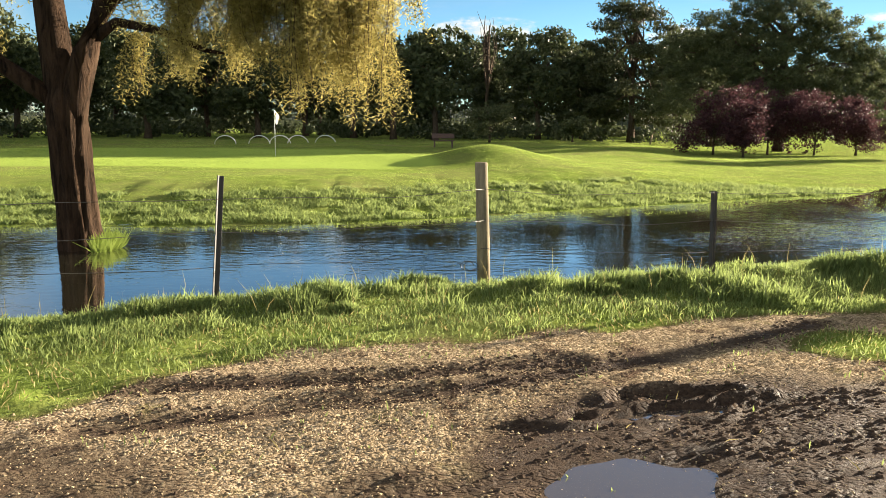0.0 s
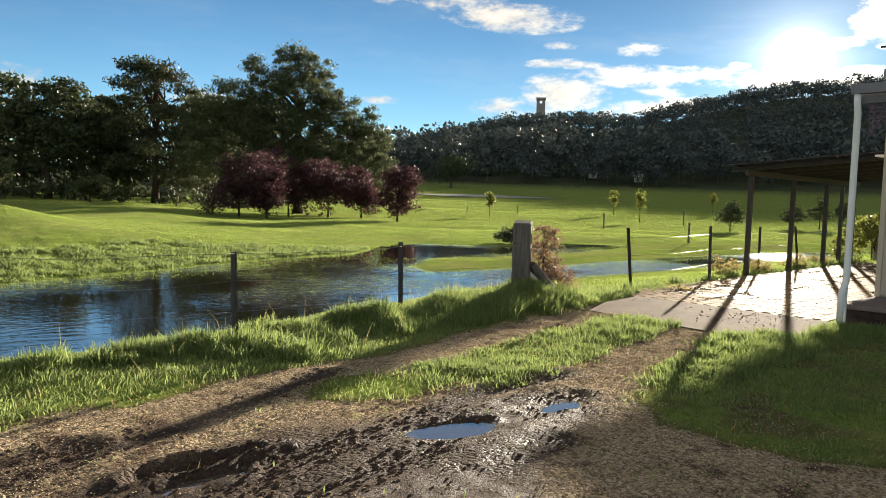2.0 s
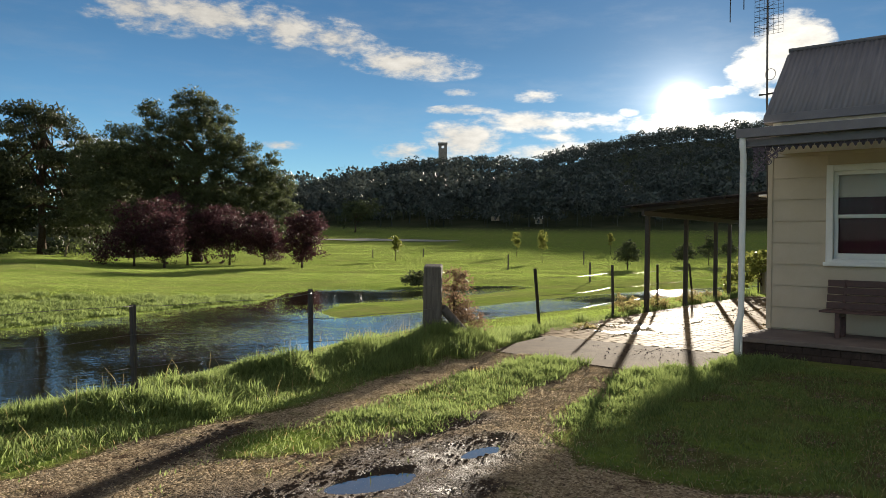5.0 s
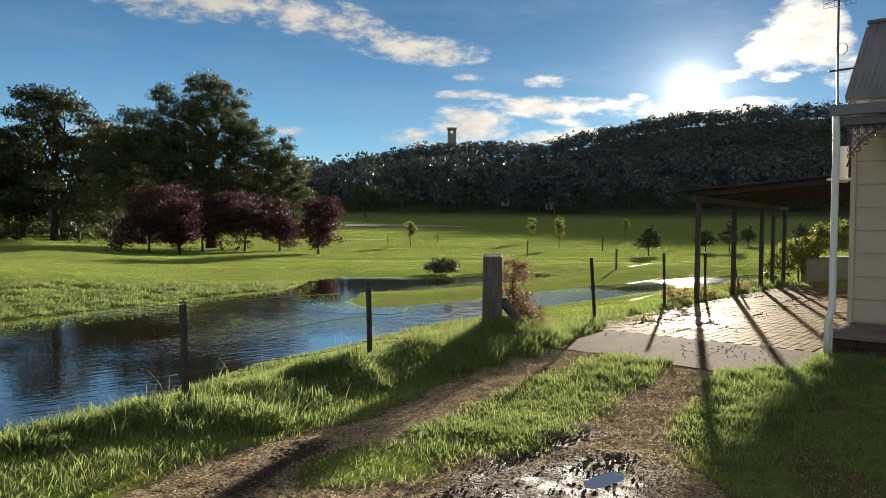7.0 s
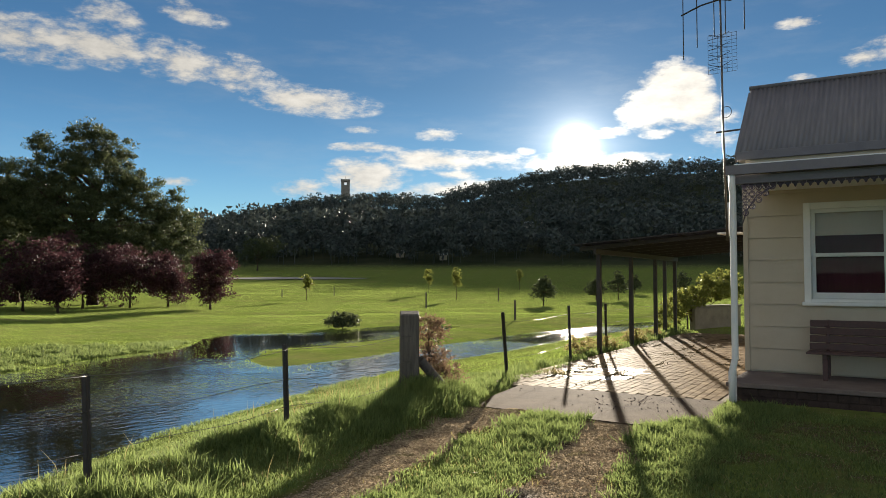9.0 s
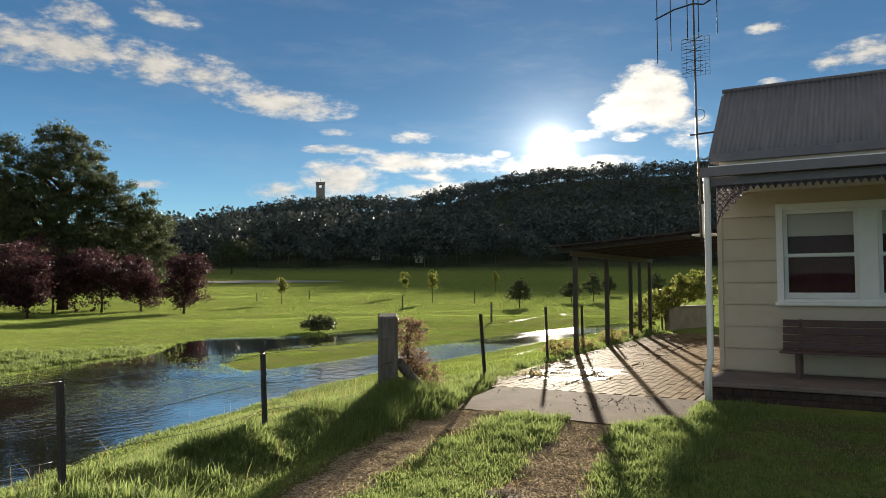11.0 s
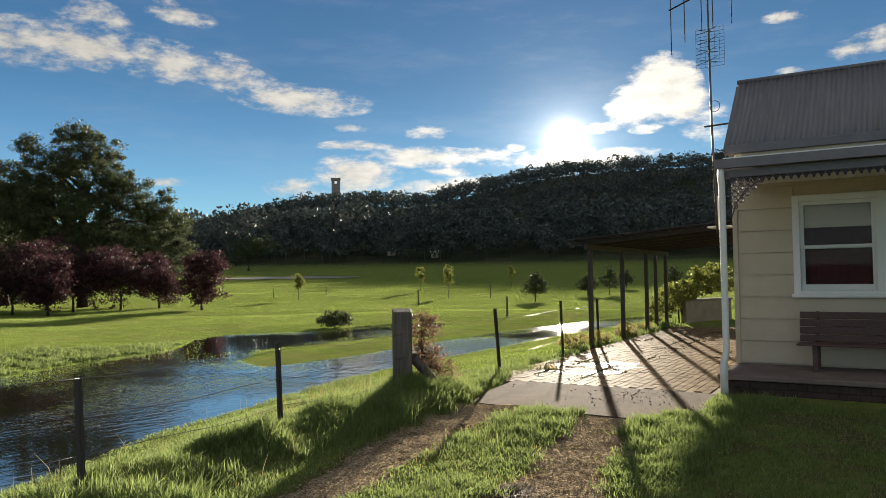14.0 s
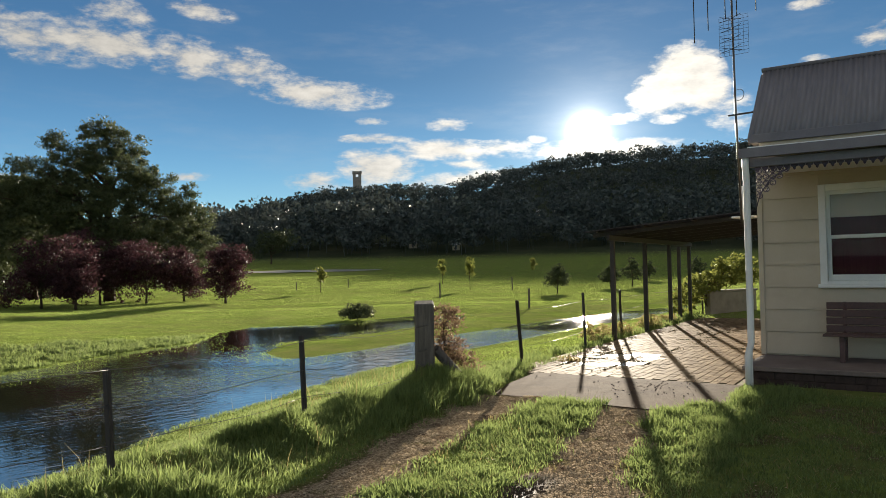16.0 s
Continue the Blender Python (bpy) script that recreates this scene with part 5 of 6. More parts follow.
# the slatted bench on the veranda
bench = thing("bench", M @ Matrix.Translation(P(0, 0, DECK)), "reddish brown slatted timber bench against the cottage wall", "bench")
V0, V1 = 0.92, 2.75
for k in range(4):
    z0 = 0.40 + k * 0.112
    part("back_slat", boxed((-0.34 + 0.028 * k, -V1, z0), (-0.315 + 0.028 * k, -V0, z0 + 0.10), 0.006), BENCH, bench)
for k in range(4):
    part("seat_slat", boxed((-0.80 + 0.108 * k, -V1, 0.37), (-0.71 + 0.108 * k, -V0, 0.40), 0.006), BENCH, bench)
for v in (1.16, 2.5):
    leg = bmesh.new()
    box(leg, (-0.74, -v - 0.035, 0), (-0.66, -v + 0.035, 0.37), 0.006)
    box(leg, (-0.40, -v - 0.035, 0), (-0.32, -v + 0.035, 0.37), 0.006)
    box(leg, (-0.76, -v - 0.03, 0.30), (-0.32, -v + 0.03, 0.368), 0.006)
    part("leg", leg, BENCH, bench)
    part("back_post", tubed([(-0.33, -v, 0.37), (-0.225, -v, 0.84)], 0.026, 6), BENCH, bench)

# ---- pergola over the paved yard ----
pergola = thing("pergola", (0, 0, 0), "dark pergola with low iron roof beside the cottage", "pergola")
POSTS = [(15.80, 9.17), (18.4, 9.50), (20.9, 9.83), (23.3, 10.13)]
for x, y in POSTS:
    part("post", boxed((-0.05, -0.05, -0.12), (0.05, 0.05, 2.28), 0.006, pose(x, y, 0, 0, 0, 7.3)), STEEL_DARK, pergola)
part("post", boxed((-0.05, -0.05, -0.12), (0.05, 0.05, 2.28), 0.006, pose(23.0, 10.35, 0, 0, 0, 7.3)), STEEL_DARK, pergola)
K = pose(15.80, 9.17, 0, 0, 0, 7.3)
part("beam", boxed((-0.3, -0.035, 2.28), (7.9, 0.035, 2.40), 0.004, K), STEEL_DARK, pergola)
fall = math.degrees(math.atan2(0.34, 4.3))
for k in range(7):
    part("rafter", boxed((k * 1.25 - 0.03, -4.25, 0), (k * 1.25 + 0.03, 0.45, 0.09), 0.003, K @ Matrix.Translation((0, 0, 2.405)) @ pose(0, 0, 0, -fall, 0, 0)), STEEL_DARK, pergola)
for k in range(5):
    part("batten", boxed((-0.35, -4.1 + k * 1.08, 0.092), (7.9, -4.05 + k * 1.08, 0.125), 0.0, K @ Matrix.Translation((0, 0, 2.405)) @ pose(0, 0, 0, -fall, 0, 0)), STEEL_DARK, pergola)
n = int(8.3 / 0.076 * 4)
bm, rows = bmesh.new(), []
for yy in (-4.28, 0.55):
    rows.append([bm.verts.new((-0.4 + 8.3 * k / n, yy, 0.135 + 0.009 * math.sin(k / 4 * math.tau))) for k in range(n + 1)])
for k in range(n):
    bm.faces.new((rows[0][k], rows[0][k + 1], rows[1][k + 1], rows[1][k])).smooth = True
bmesh.ops.solidify(bm, geom=list(bm.faces), thickness=0.004)
bmesh.ops.transform(bm, matrix=K @ Matrix.Translation((0, 0, 2.405)) @ pose(0, 0, 0, -fall, 0, 0), verts=bm.verts)
part("iron_sheet", bm, IRON, pergola, "corrugated iron sheeting")

# ---- television mast ----
mast = thing("antenna_mast", (14.55, 5.92, 2.55), "tall steel television mast with two antennas beside the roof", "antenna")
part("pole", tubed([(0.06, -0.06, -0.1), (0.02, -0.02, 2.0), (0, 0, 5.3)], [0.024, 0.022, 0.018], 8), WIRE, mast)
part("bracket", tubed([(-0.08, 0.10, 2.02), (0.25, -0.75, 2.10)], 0.018, 6), STEEL_DARK, mast)
boom = [(-0.05, 0.76, 4.50), (0.0, 0.38, 4.64), (0.0, 0.0, 4.68), (0.0, -0.2, 4.62), (-0.05, -0.48, 4.72)]
part("boom", tubed(boom, 0.016, 6), STEEL_DARK, mast)
for yy, zc, half in ((0.74, 4.50, 0.90), (0.46, 4.62, 0.82), (0.12, 4.67, 0.72), (-0.10, 4.66, 0.70), (-0.46, 4.71, 0.72)):
    part("element", tubed([(0, yy, zc - half), (0, yy, zc + half * 0.6)], 0.010, 5), STEEL_DARK, mast)
grid = bmesh.new()
for k in range(12):
    zz = 3.24 + k * 0.07
    tube(grid, [(0.10, -0.28, zz), (0.10, 0.28, zz)], 0.0035, 4)
for k in range(7):
    tube(grid, [(0.10, -0.28 + k * 0.093, 3.24), (0.10, -0.28 + k * 0.093, 4.01)], 0.003, 4)
tagged(part("reflector", grid, WIRE, mast, "fine wire reflector grid"), kind="stuff")
for k in range(4):
    zz = 3.32 + k * 0.2
    x = bmesh.new()
    for s in (-1, 1):
        tube(x, [(-0.04, 0, zz), (-0.10, s * 0.2, zz + 0.055)], 0.006, 4)
        tube(x, [(-0.04, 0, zz), (-0.10, s * 0.2, zz - 0.055)], 0.006, 4)
    part("bow_tie", x, STEEL_DARK, mast)
part("cable_loop", tubed([(0, -0.09 + 0.10 * math.cos(a), 2.42 + 0.11 * math.sin(a)) for a in np.linspace(0, math.tau, 15)], 0.006, 5), STEEL_DARK, mast)
flue = thing("roof_flue", (14.9, 5.86, 2.6), "short pale flue pipe on the pergola roof", "flue")
part("pipe", tubed([(0, 0, -0.05), (0, 0, 0.62)], 0.085, 12), WHITE, flue)
part("flashing", boxed((-0.22, -0.22, -0.02), (0.22, 0.22, 0.02), 0.005), WHITE, flue)

# ---- yard paving ----
apron = [(7.85, 7.25), (7.9, 4.95), (8.8, 4.32), (10.2, 4.62), (9.92, 7.72)]
bm = bmesh.new()
f = bm.faces.new([bm.verts.new((x, y, 0.012)) for x, y in apron])
if f.normal.z < 0:
    f.normal_flip()
r = bmesh.ops.extrude_face_region(bm, geom=[f])
bmesh.ops.translate(bm, vec=(0, 0, -0.15), verts=[v for v in r["geom"] if isinstance(v, bmesh.types.BMVert)])
bmesh.ops.recalc_face_normals(bm, faces=bm.faces)
part("concrete_apron", bm, CONCRETE)
tagged(bpy.data.objects["concrete_apron"], "worn concrete apron at the end of the drive", "pavement", kind="structure")
paving = thing("paved_yard", pose(10.22, 4.72, 0, 0, 0, 6.5), "damp red-brown brick paving in front of the pergola", "paving", kind="structure")
bed = boxed((-0.02, -0.1, -0.12), (13.6, 3.62, -0.001))
part("bedding", bed, JOINT, paving)
brick_me = bpy.data.meshes.new("brick")
bmm = boxed((0, 0, -0.02), (0.226, 0.111, 0.008), 0.004)
bmm.to_mesh(brick_me)
bmm.free()
brick_me.materials.append(BRICK)
rest = []
rows_n, placed = 31, 0
for i in range(59):
    for j in range(rows_n):
        x, y = i * 0.231 - (0.115 if j % 2 else 0), j * 0.116
        dz, dr = random.uniform(-0.004, 0.003), random.uniform(-0.6, 0.6)
        if x < 0:
            continue
        if i < 11 and placed < 300:
            ob = new("brick", brick_me)
            ob.parent = paving
            ob.matrix_basis = pose(x, y, dz, 0, 0, dr)
            placed += 1
        else:
            s = np.array([0.226, 0.111])
            c = np.array([[x, y], [x + s[0], y], [x + s[0], y + s[1]], [x, y + s[1]]])
            ins = np.array([[x + .004, y + .004], [x + s[0] - .004, y + .004], [x + s[0] - .004, y + s[1] - .004], [x + .004, y + s[1] - .004]])
            zt, zb = 0.008 + dz, -0.011
            rest.append([(*ins[k], zt) for k in range(4)])
            for k in range(4):
                m2 = (k + 1) % 4
                rest.append([(*c[k], zb), (*c[m2], zb), (*ins[m2], zt), (*ins[k], zt)])
joined = part("bricks", cards("bricks", np.array(rest), 4, BRICK), None, paving)
tagged(joined, kind="stuff")

# moss, dirt and weeds caught in the joints of the paving
seams = []
for k in range(36):
    sx, sy = rng.uniform(10.6, 22.0), rng.uniform(5.2, 8.3)
    ln, on = rng.uniform(0.15, 0.9), rng.random() < 0.65
    m = int(ln * 130)
    t = rng.normal(size=m) * ln * 0.4
    off = np.round(rng.normal(size=m) * 0.35) * 0.116
    ca, sa = math.cos(radians(6.5)), math.sin(radians(6.5))
    u, v = (t, off + rng.normal(size=m) * 0.012) if on else (off + rng.normal(size=m) * 0.012, t * 0.6)
    seams.append(np.stack([sx + u * ca - v * sa, sy + 0.1 * (sx - 10.6) + u * sa + v * ca, np.full(m, 0.012)], 1))
seams = np.concatenate(seams)
seams = seams[inside(seams[:, 0], seams[:, 1], [(10.3, 5.0), (10.0, 7.9), (22.8, 9.5), (23.3, 6.4)]) > 0.05]
tagged(new("joint_weeds", cards("joint_weeds", leaf_cards(seams + np.array([0, 0, 0.006]) * rng.random((len(seams), 1)), 0.016, 0.009), 4, JOINT_MOSS)), "dark moss and weeds in the paving joints", "weeds", kind="stuff")

# ---- the golf green ----
pin = thing("golf_flag", (-6.45, 36.0, ground_z(-6.45, 36.0)), "white flag on a thin pole at the hole of the green", "flag")
part("pole", tubed([(0, 0, -0.1), (0, 0, 2.15)], 0.016, 6), FLAG_WHITE, pin)
fl = bmesh.new()
for k in range(6):
    t = k / 5
    fl.verts.new((0.02 + 0.22 * t, 0.04 * math.sin(t * 5), 2.13 - 0.25 * t)), fl.verts.new((0.02 + 0.10 * t, 0.04 * math.sin(t * 5), 1.55 - 0.1 * t))
fl.verts.ensure_lookup_table()
for k in range(5):
    fl.faces.new((fl.verts[2 * k], fl.verts[2 * k + 2], fl.verts[2 * k + 3], fl.verts[2 * k + 1]))
bmesh.ops.solidify(fl, geom=list(fl.faces), thickness=0.004)
part("flag", fl, FLAG_WHITE, pin)
seat_x, seat_y = 2.13, 47.0
seat = thing("course_bench", (seat_x, seat_y, ground_z(seat_x, seat_y)), "small dark bench beside the fairway", "bench")
part("seat", boxed((-0.7, -0.2, 0.42), (0.7, 0.2, 0.47), 0.01), BENCH, seat)
part("backrest", boxed((-0.7, 0.2, 0.55), (0.7, 0.24, 0.85), 0.01), BENCH, seat)
for sx in (-0.55, 0.55):
    part("leg", boxed((sx - 0.04, -0.18, -0.05), (sx + 0.04, 0.22, 0.42), 0.005), BENCH, seat)
for k, b in enumerate((-12.8, -10.4, -8.9, -7.6, -5.6)):
    x, y = at_bearing(b, 56, (-0.55, -0.17))
    hoop = thing("path_hoop", (x, y, ground_z(x, y)), "thin pale metal hoop marking the path", "hoop", "hoops by the path")
    part("rod", tubed([(0.75 * math.cos(a), 0, 0.62 * math.sin(a) - 0.02) for a in np.linspace(0, math.pi, 11)], 0.03, 5), FLAG_WHITE, hoop)
px, py = at_bearing(18.5, 70, (-0.55, -0.17))
marker = thing("marker_post", (px, py, ground_z(px, py)), "short pale leaning marker post", "post")
part("post", tubed([(0, 0, -0.1), (0.12, 0, 0.75), (0.35, 0, 1.1)], 0.09, 7), WOOD_OLD, marker)

pv = []
for k in range(25):
    b = 34.5 + 12.5 * k / 24
    for r in (184 - 9 * math.sin(k / 24 * math.pi) ** 0.7, 184.3 + 9 * math.sin(k / 24 * math.pi) ** 0.5):
        x, y = at_bearing(b, r)
        pv.append((x, y, ground_z(x, y) + 0.12))
tagged(new("path", mesh("path", pv, [(2 * k, 2 * k + 2, 2 * k + 3, 2 * k + 1) for k in range(24)], PATH_PALE)), "pale gravel path across the far course", "path", kind="structure")

# ---- saplings, stakes and shrubs on the lawn ----
for b, r, h in ((42.3, 72, 2.6), (51.5, 88, 2.9), (53.6, 72, 3.3), (58.4, 105, 3.1)):
    x, y = at_bearing(b, r)
    tree("sapling", x, y, h, [(0, 0, h * 0.72, 0.35, 0.35, h * 0.28), (0.2, 0, h * 0.6, 0.4, 0.35, h * 0.2), (-0.2, 0, h * 0.8, 0.3, 0.3, h * 0.18)], "thin young tree with pale yellow-green leaves on the lawn", "tree", LEAF_YOUNG, TREE_BARK, 30, 16, 0.12, 0.24, 0.035, 5, "young trees on the lawn", trunk_to=0.9)
for b, r, h in ((44.35, 84, 0.95), (51.3, 54, 1.15), (56.8, 68, 1.25), (58.05, 38, 1.0), (40.5, 78, 0.9)):
    x, y = at_bearing(b, r)
    st = thing("stake", (x, y, ground_z(x, y)), "thin dark timber stake in the lawn", "stake", "stakes on the lawn")
    part("shaft", boxed((-0.04, -0.04, -0.15), (0.04, 0.04, h), 0.008), WOOD_GREY, st)
for b, r, h, w in ((60.2, 58, 2.6, 3.3), (64.1, 70, 2.3, 3.4), (65.7, 72, 2.9, 3.3), (66.9, 90, 2.6, 3.0), (70.3, 95, 3.0, 4), (71.8, 92, 2.6, 3.4)):
    x, y = at_bearing(b, r)
    vase = [(0, 0, h * 0.50, w * 0.27, w * 0.27, h * 0.30), (w * 0.24, 0, h * 0.48, w * 0.2, w * 0.2, h * 0.22), (-w * 0.24, 0, h * 0.46, w * 0.2, w * 0.2, h * 0.22), (0, 0, h * 0.82, w * 0.12, w * 0.12, h * 0.18), (w * 0.12, 0, h * 0.7, w * 0.14, w * 0.14, h * 0.14)]
    tree("young_tree", x, y, h, vase, "small dark vase-shaped tree on the lawn", "tree", LEAF_DARK, TREE_BARK, 110, 20, 0.085, 0.22, 0.05, 12, "small dark trees on the lawn")
# low bush standing in the backwater
bx, by = 23.4, 25.2
tree("water_bush", bx, by, 0.75, [(0, 0, 0.32, 0.75, 0.6, 0.42), (0.4, 0, 0.28, 0.5, 0.5, 0.35), (-0.45, 0, 0.25, 0.5, 0.5, 0.32)], "low rounded green bush standing in shallow water", "bush", LEAF_GUM, TREE_BARK, 110, 20, 0.07, 0.16, 0.03, 6, z=WATER_Z)
# rusty bush leaning on the strainer post
tree("rusty_bush", 7.85, 7.95, 1.1, [(0.02, 0, 0.90, 0.20, 0.20, 0.20), (0.08, 0, 0.58, 0.20, 0.2, 0.26), (0.36, -0.02, 0.22, 0.30, 0.28, 0.20), (-0.12, 0.1, 0.65, 0.16, 0.16, 0.24), (0.22, 0, 0.38, 0.22, 0.2, 0.18)],
     "rust-coloured seed-headed bush beside the strainer post", "bush", LEAF_BUSH, TREE_BARK, 150, 26, 0.022, 0.10, 0.016, 20)
# vine and trough at the far end of the yard
tree("grape_vine", 26.6, 10.6, 2.2, [(-1.0, 0.3, 0.95, 0.8, 0.5, 0.50), (0.1, 0.1, 1.20, 0.9, 0.5, 0.40), (1.2, -0.3, 1.50, 0.8, 0.5, 0.42), (2.1, -0.6, 1.55, 0.7, 0.5, 0.50), (-1.5, 0.5, 0.5, 0.4, 0.35, 0.45), (0.7, -0.2, 1.75, 0.35, 0.3, 0.25), (1.7, -0.5, 2.0, 0.4, 0.3, 0.25)],
     "sunlit yellow-green vine over a low wall", "vine", LEAF_YOUNG, TREE_BARK, 330, 15, 0.070, 0.17, 0.04, 18)
trough = thing("garden_wall", pose(27.3, 10.3, -0.15, 0, 0, -20), "low stained concrete garden wall under the vine", "wall")
part("wall", boxed((-1.0, -0.12, 0), (1.6, 0.12, 0.85), 0.015), POT_WALL, trough)
part("coping", boxed((-1.04, -0.16, 0.852), (1.64, 0.16, 0.92), 0.012), POT_WALL, trough)
# weeds at the pergola's foot
for x, y, h in ((15.1, 9.35, 0.62), (17.0, 9.55, 0.45), (19.2, 9.8, 0.5), (21.3, 10.1, 0.45), (11.6, 8.05, 0.22)):
    tree("weed", x, y, h, [(0, 0, h * 0.5, 0.35, 0.3, h * 0.45), (0.4, 0.1, h * 0.35, 0.35, 0.3, h * 0.3)], "straggly dry weed at the edge of the paving", "weed", STRAW, TREE_BARK, 60, 14, 0.035, 0.10, 0.008, 10, "weeds by the pergola")


# ---- grass ----
def blades(x, y, tall, wide, lean=0.45):
    """One bent blade at each place: two leaves of a kite standing on the ground."""
    n = len(x)
    z = height(x, y)
    a = rng.random(n) * math.tau
    ca, sa = np.cos(a), np.sin(a)
    l = tall * lean * rng.normal(size=n)
    o = rng.random(n) * math.tau
    base = np.stack([x, y, z - 0.01], 1)
    side = np.stack([ca * wide / 2, sa * wide / 2, np.zeros(n)], 1)
    mid = base + np.stack([np.cos(o) * l * 0.35, np.sin(o) * l * 0.35, tall * 0.55], 1)
    tip = base + np.stack([np.cos(o) * l, np.sin(o) * l, tall], 1)
    return np.stack([base - side * 0.6, mid - side * 0.0 + side, tip, mid - side], 1)


def scatter(n, x0, x1, y0, y1):
    return rng.uniform(x0, x1, n), rng.uniform(y0, y1, n)


def grow(name, x, y, tall, wide, mat, label, lean=0.45):
    ob = new(name, cards(name, blades(x, y, tall, wide, lean), 4, mat))
    return tagged(ob, label, "grass", kind="stuff")


def keep_grass(x, y):
    d = inside(x, y, POND)
    paved = np.maximum(inside(x, y, apron), inside(x, y, [(9.9, 4.6), (9.9, 7.9), (23.6, 9.5), (24, 5.0)]))
    house = inside(x, y, [(10.0, 4.75), (21, 5.6), (22, -5), (10.8, -5)])
    return (d < 0.12) & (paved < -0.02) & (house < 0.0)


# short cover by the drive and the fence
x, y = scatter(380000, -7, 12, 1.2, 13.5)
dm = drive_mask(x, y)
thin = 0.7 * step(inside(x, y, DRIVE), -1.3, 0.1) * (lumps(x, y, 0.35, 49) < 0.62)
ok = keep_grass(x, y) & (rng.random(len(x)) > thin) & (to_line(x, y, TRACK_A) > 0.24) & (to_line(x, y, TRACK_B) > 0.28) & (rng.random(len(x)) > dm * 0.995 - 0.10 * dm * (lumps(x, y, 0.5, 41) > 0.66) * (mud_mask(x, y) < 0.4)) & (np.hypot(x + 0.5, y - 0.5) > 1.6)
x, y = x[ok], y[ok]
bank = np.exp(-((y - 6.9 - 0.08 * x) / 1.0) ** 2)
tall = (0.016 + 0.05 * lumps(x, y, 0.5, 42) + 0.06 * bank * lumps(x, y, 0.35, 43)) * (0.6 + 0.8 * rng.random(len(x)))
grow("grass", x, y, tall, 0.007 + 0.004 * rng.random(len(x)), GRASS, "short green grass on the bank and along the drive", 0.7)
# tall tufts along the fence
cx, cy = scatter(2600, -7, 13, 5.2, 9.6)
fy = np.interp(cx, [p[0] for p in LINE] + [10.6, 14], [p[1] for p in LINE] + [8.5, 9.1])
p = np.exp(-((cy - fy + 0.15) / 0.65) ** 2) * (0.25 + 0.9 * lumps(cx, cy, 0.9, 44))
ok = (rng.random(len(cx)) < p) & keep_grass(cx, cy) & (drive_mask(cx, cy) < 0.5)
cx, cy = cx[ok], cy[ok]
k = 46
x, y = np.repeat(cx, k) + rng.normal(size=len(cx) * k) * 0.055, np.repeat(cy, k) + rng.normal(size=len(cx) * k) * 0.055
tall = np.repeat((0.05 + 0.13 * rng.random(len(cx)) ** 2) * (0.6 + 0.9 * lumps(cx, cy, 0.8, 63)), k) * (0.5 + 0.7 * rng.random(len(x)))
grow("grass_tufts", x, y, tall, 0.008 + 0.005 * rng.random(len(x)), GRASS, "long bright green grass tufts under the fence", 0.55)
# leafy clumps swelling out of the bank
cx, cy = scatter(900, -7, 9, 5.2, 9.0)
fy = np.interp(cx, [p[0] for p in LINE] + [10.6], [p[1] for p in LINE] + [8.5])
off = cy - fy + 0.35
ok = (rng.random(len(cx)) < np.exp(-(off / 0.55) ** 2) * (lumps(cx, cy, 0.9, 44) > 0.5) * 0.55) & keep_grass(cx, cy) & (drive_mask(cx, cy) < 0.3)
cx, cy = cx[ok], cy[ok]
k = 420
size = np.repeat(0.10 + 0.13 * rng.random(len(cx)), k)
a, rr = rng.random(len(size)) * math.tau, np.sqrt(rng.random(len(size)))
x, y = np.repeat(cx, k) + np.cos(a) * rr * size * 1.3, np.repeat(cy, k) + np.sin(a) * rr * size
tall = size * (0.25 + 0.75 * np.sqrt(np.maximum(0, 1 - rr ** 2))) * (0.65 + 0.5 * rng.random(len(x)))
grow("bank_clumps", x, y, tall, 0.008 + 0.007 * rng.random(len(x)), GRASS, "dense leafy clumps of grass and weeds on the bank", 0.5)
# rank growth in front of the strainer post, and tufts on the strip between the wheel tracks
cx, cy = scatter(1500, 3.6, 8.2, 6.5, 8.2)
fy = np.interp(cx, [2.6, 4.9, 7.25, 8.2], [6.85, 7.25, 7.55, 7.7])
ok = (rng.random(1500) < np.exp(-((cy - fy) / 0.38) ** 2) * step(cx, 3.6, 5.6)) & keep_grass(cx, cy) & (to_line(cx, cy, TRACK_A) > 0.34)
cx, cy = cx[ok], cy[ok]
k = 70
x, y = np.repeat(cx, k) + rng.normal(size=len(cx) * k) * 0.07, np.repeat(cy, k) + rng.normal(size=len(cx) * k) * 0.07
tall = np.repeat((0.11 + 0.14 * rng.random(len(cx))) * (0.45 + 0.55 * step(cx, 4.4, 6.4)), k) * (0.45 + 0.65 * rng.random(len(x)))
grow("rank_grass", x, y, tall, 0.007 + 0.005 * rng.random(len(x)), GRASS, "rank dark green grass heaped at the strainer post", 0.5)
cx, cy = scatter(2600, 3.4, 10.4, 3.4, 6.4)
strip = np.minimum(to_line(cx, cy, [(3.9, 4.95), (5.6, 5.25), (7.5, 5.85)]) / 0.38, to_line(cx, cy, [(5.6, 3.75), (7.7, 4.35), (9.9, 4.1)]) / 0.42)
ok = (rng.random(2600) < np.exp(-strip ** 2) * (0.25 + lumps(cx, cy, 0.6, 71))) & keep_grass(cx, cy) & (to_line(cx, cy, TRACK_A) > 0.30) & (to_line(cx, cy, TRACK_B) > 0.32)
cx, cy = cx[ok], cy[ok]
k = 60
x, y = np.repeat(cx, k) + rng.normal(size=len(cx) * k) * 0.06, np.repeat(cy, k) + rng.normal(size=len(cx) * k) * 0.06
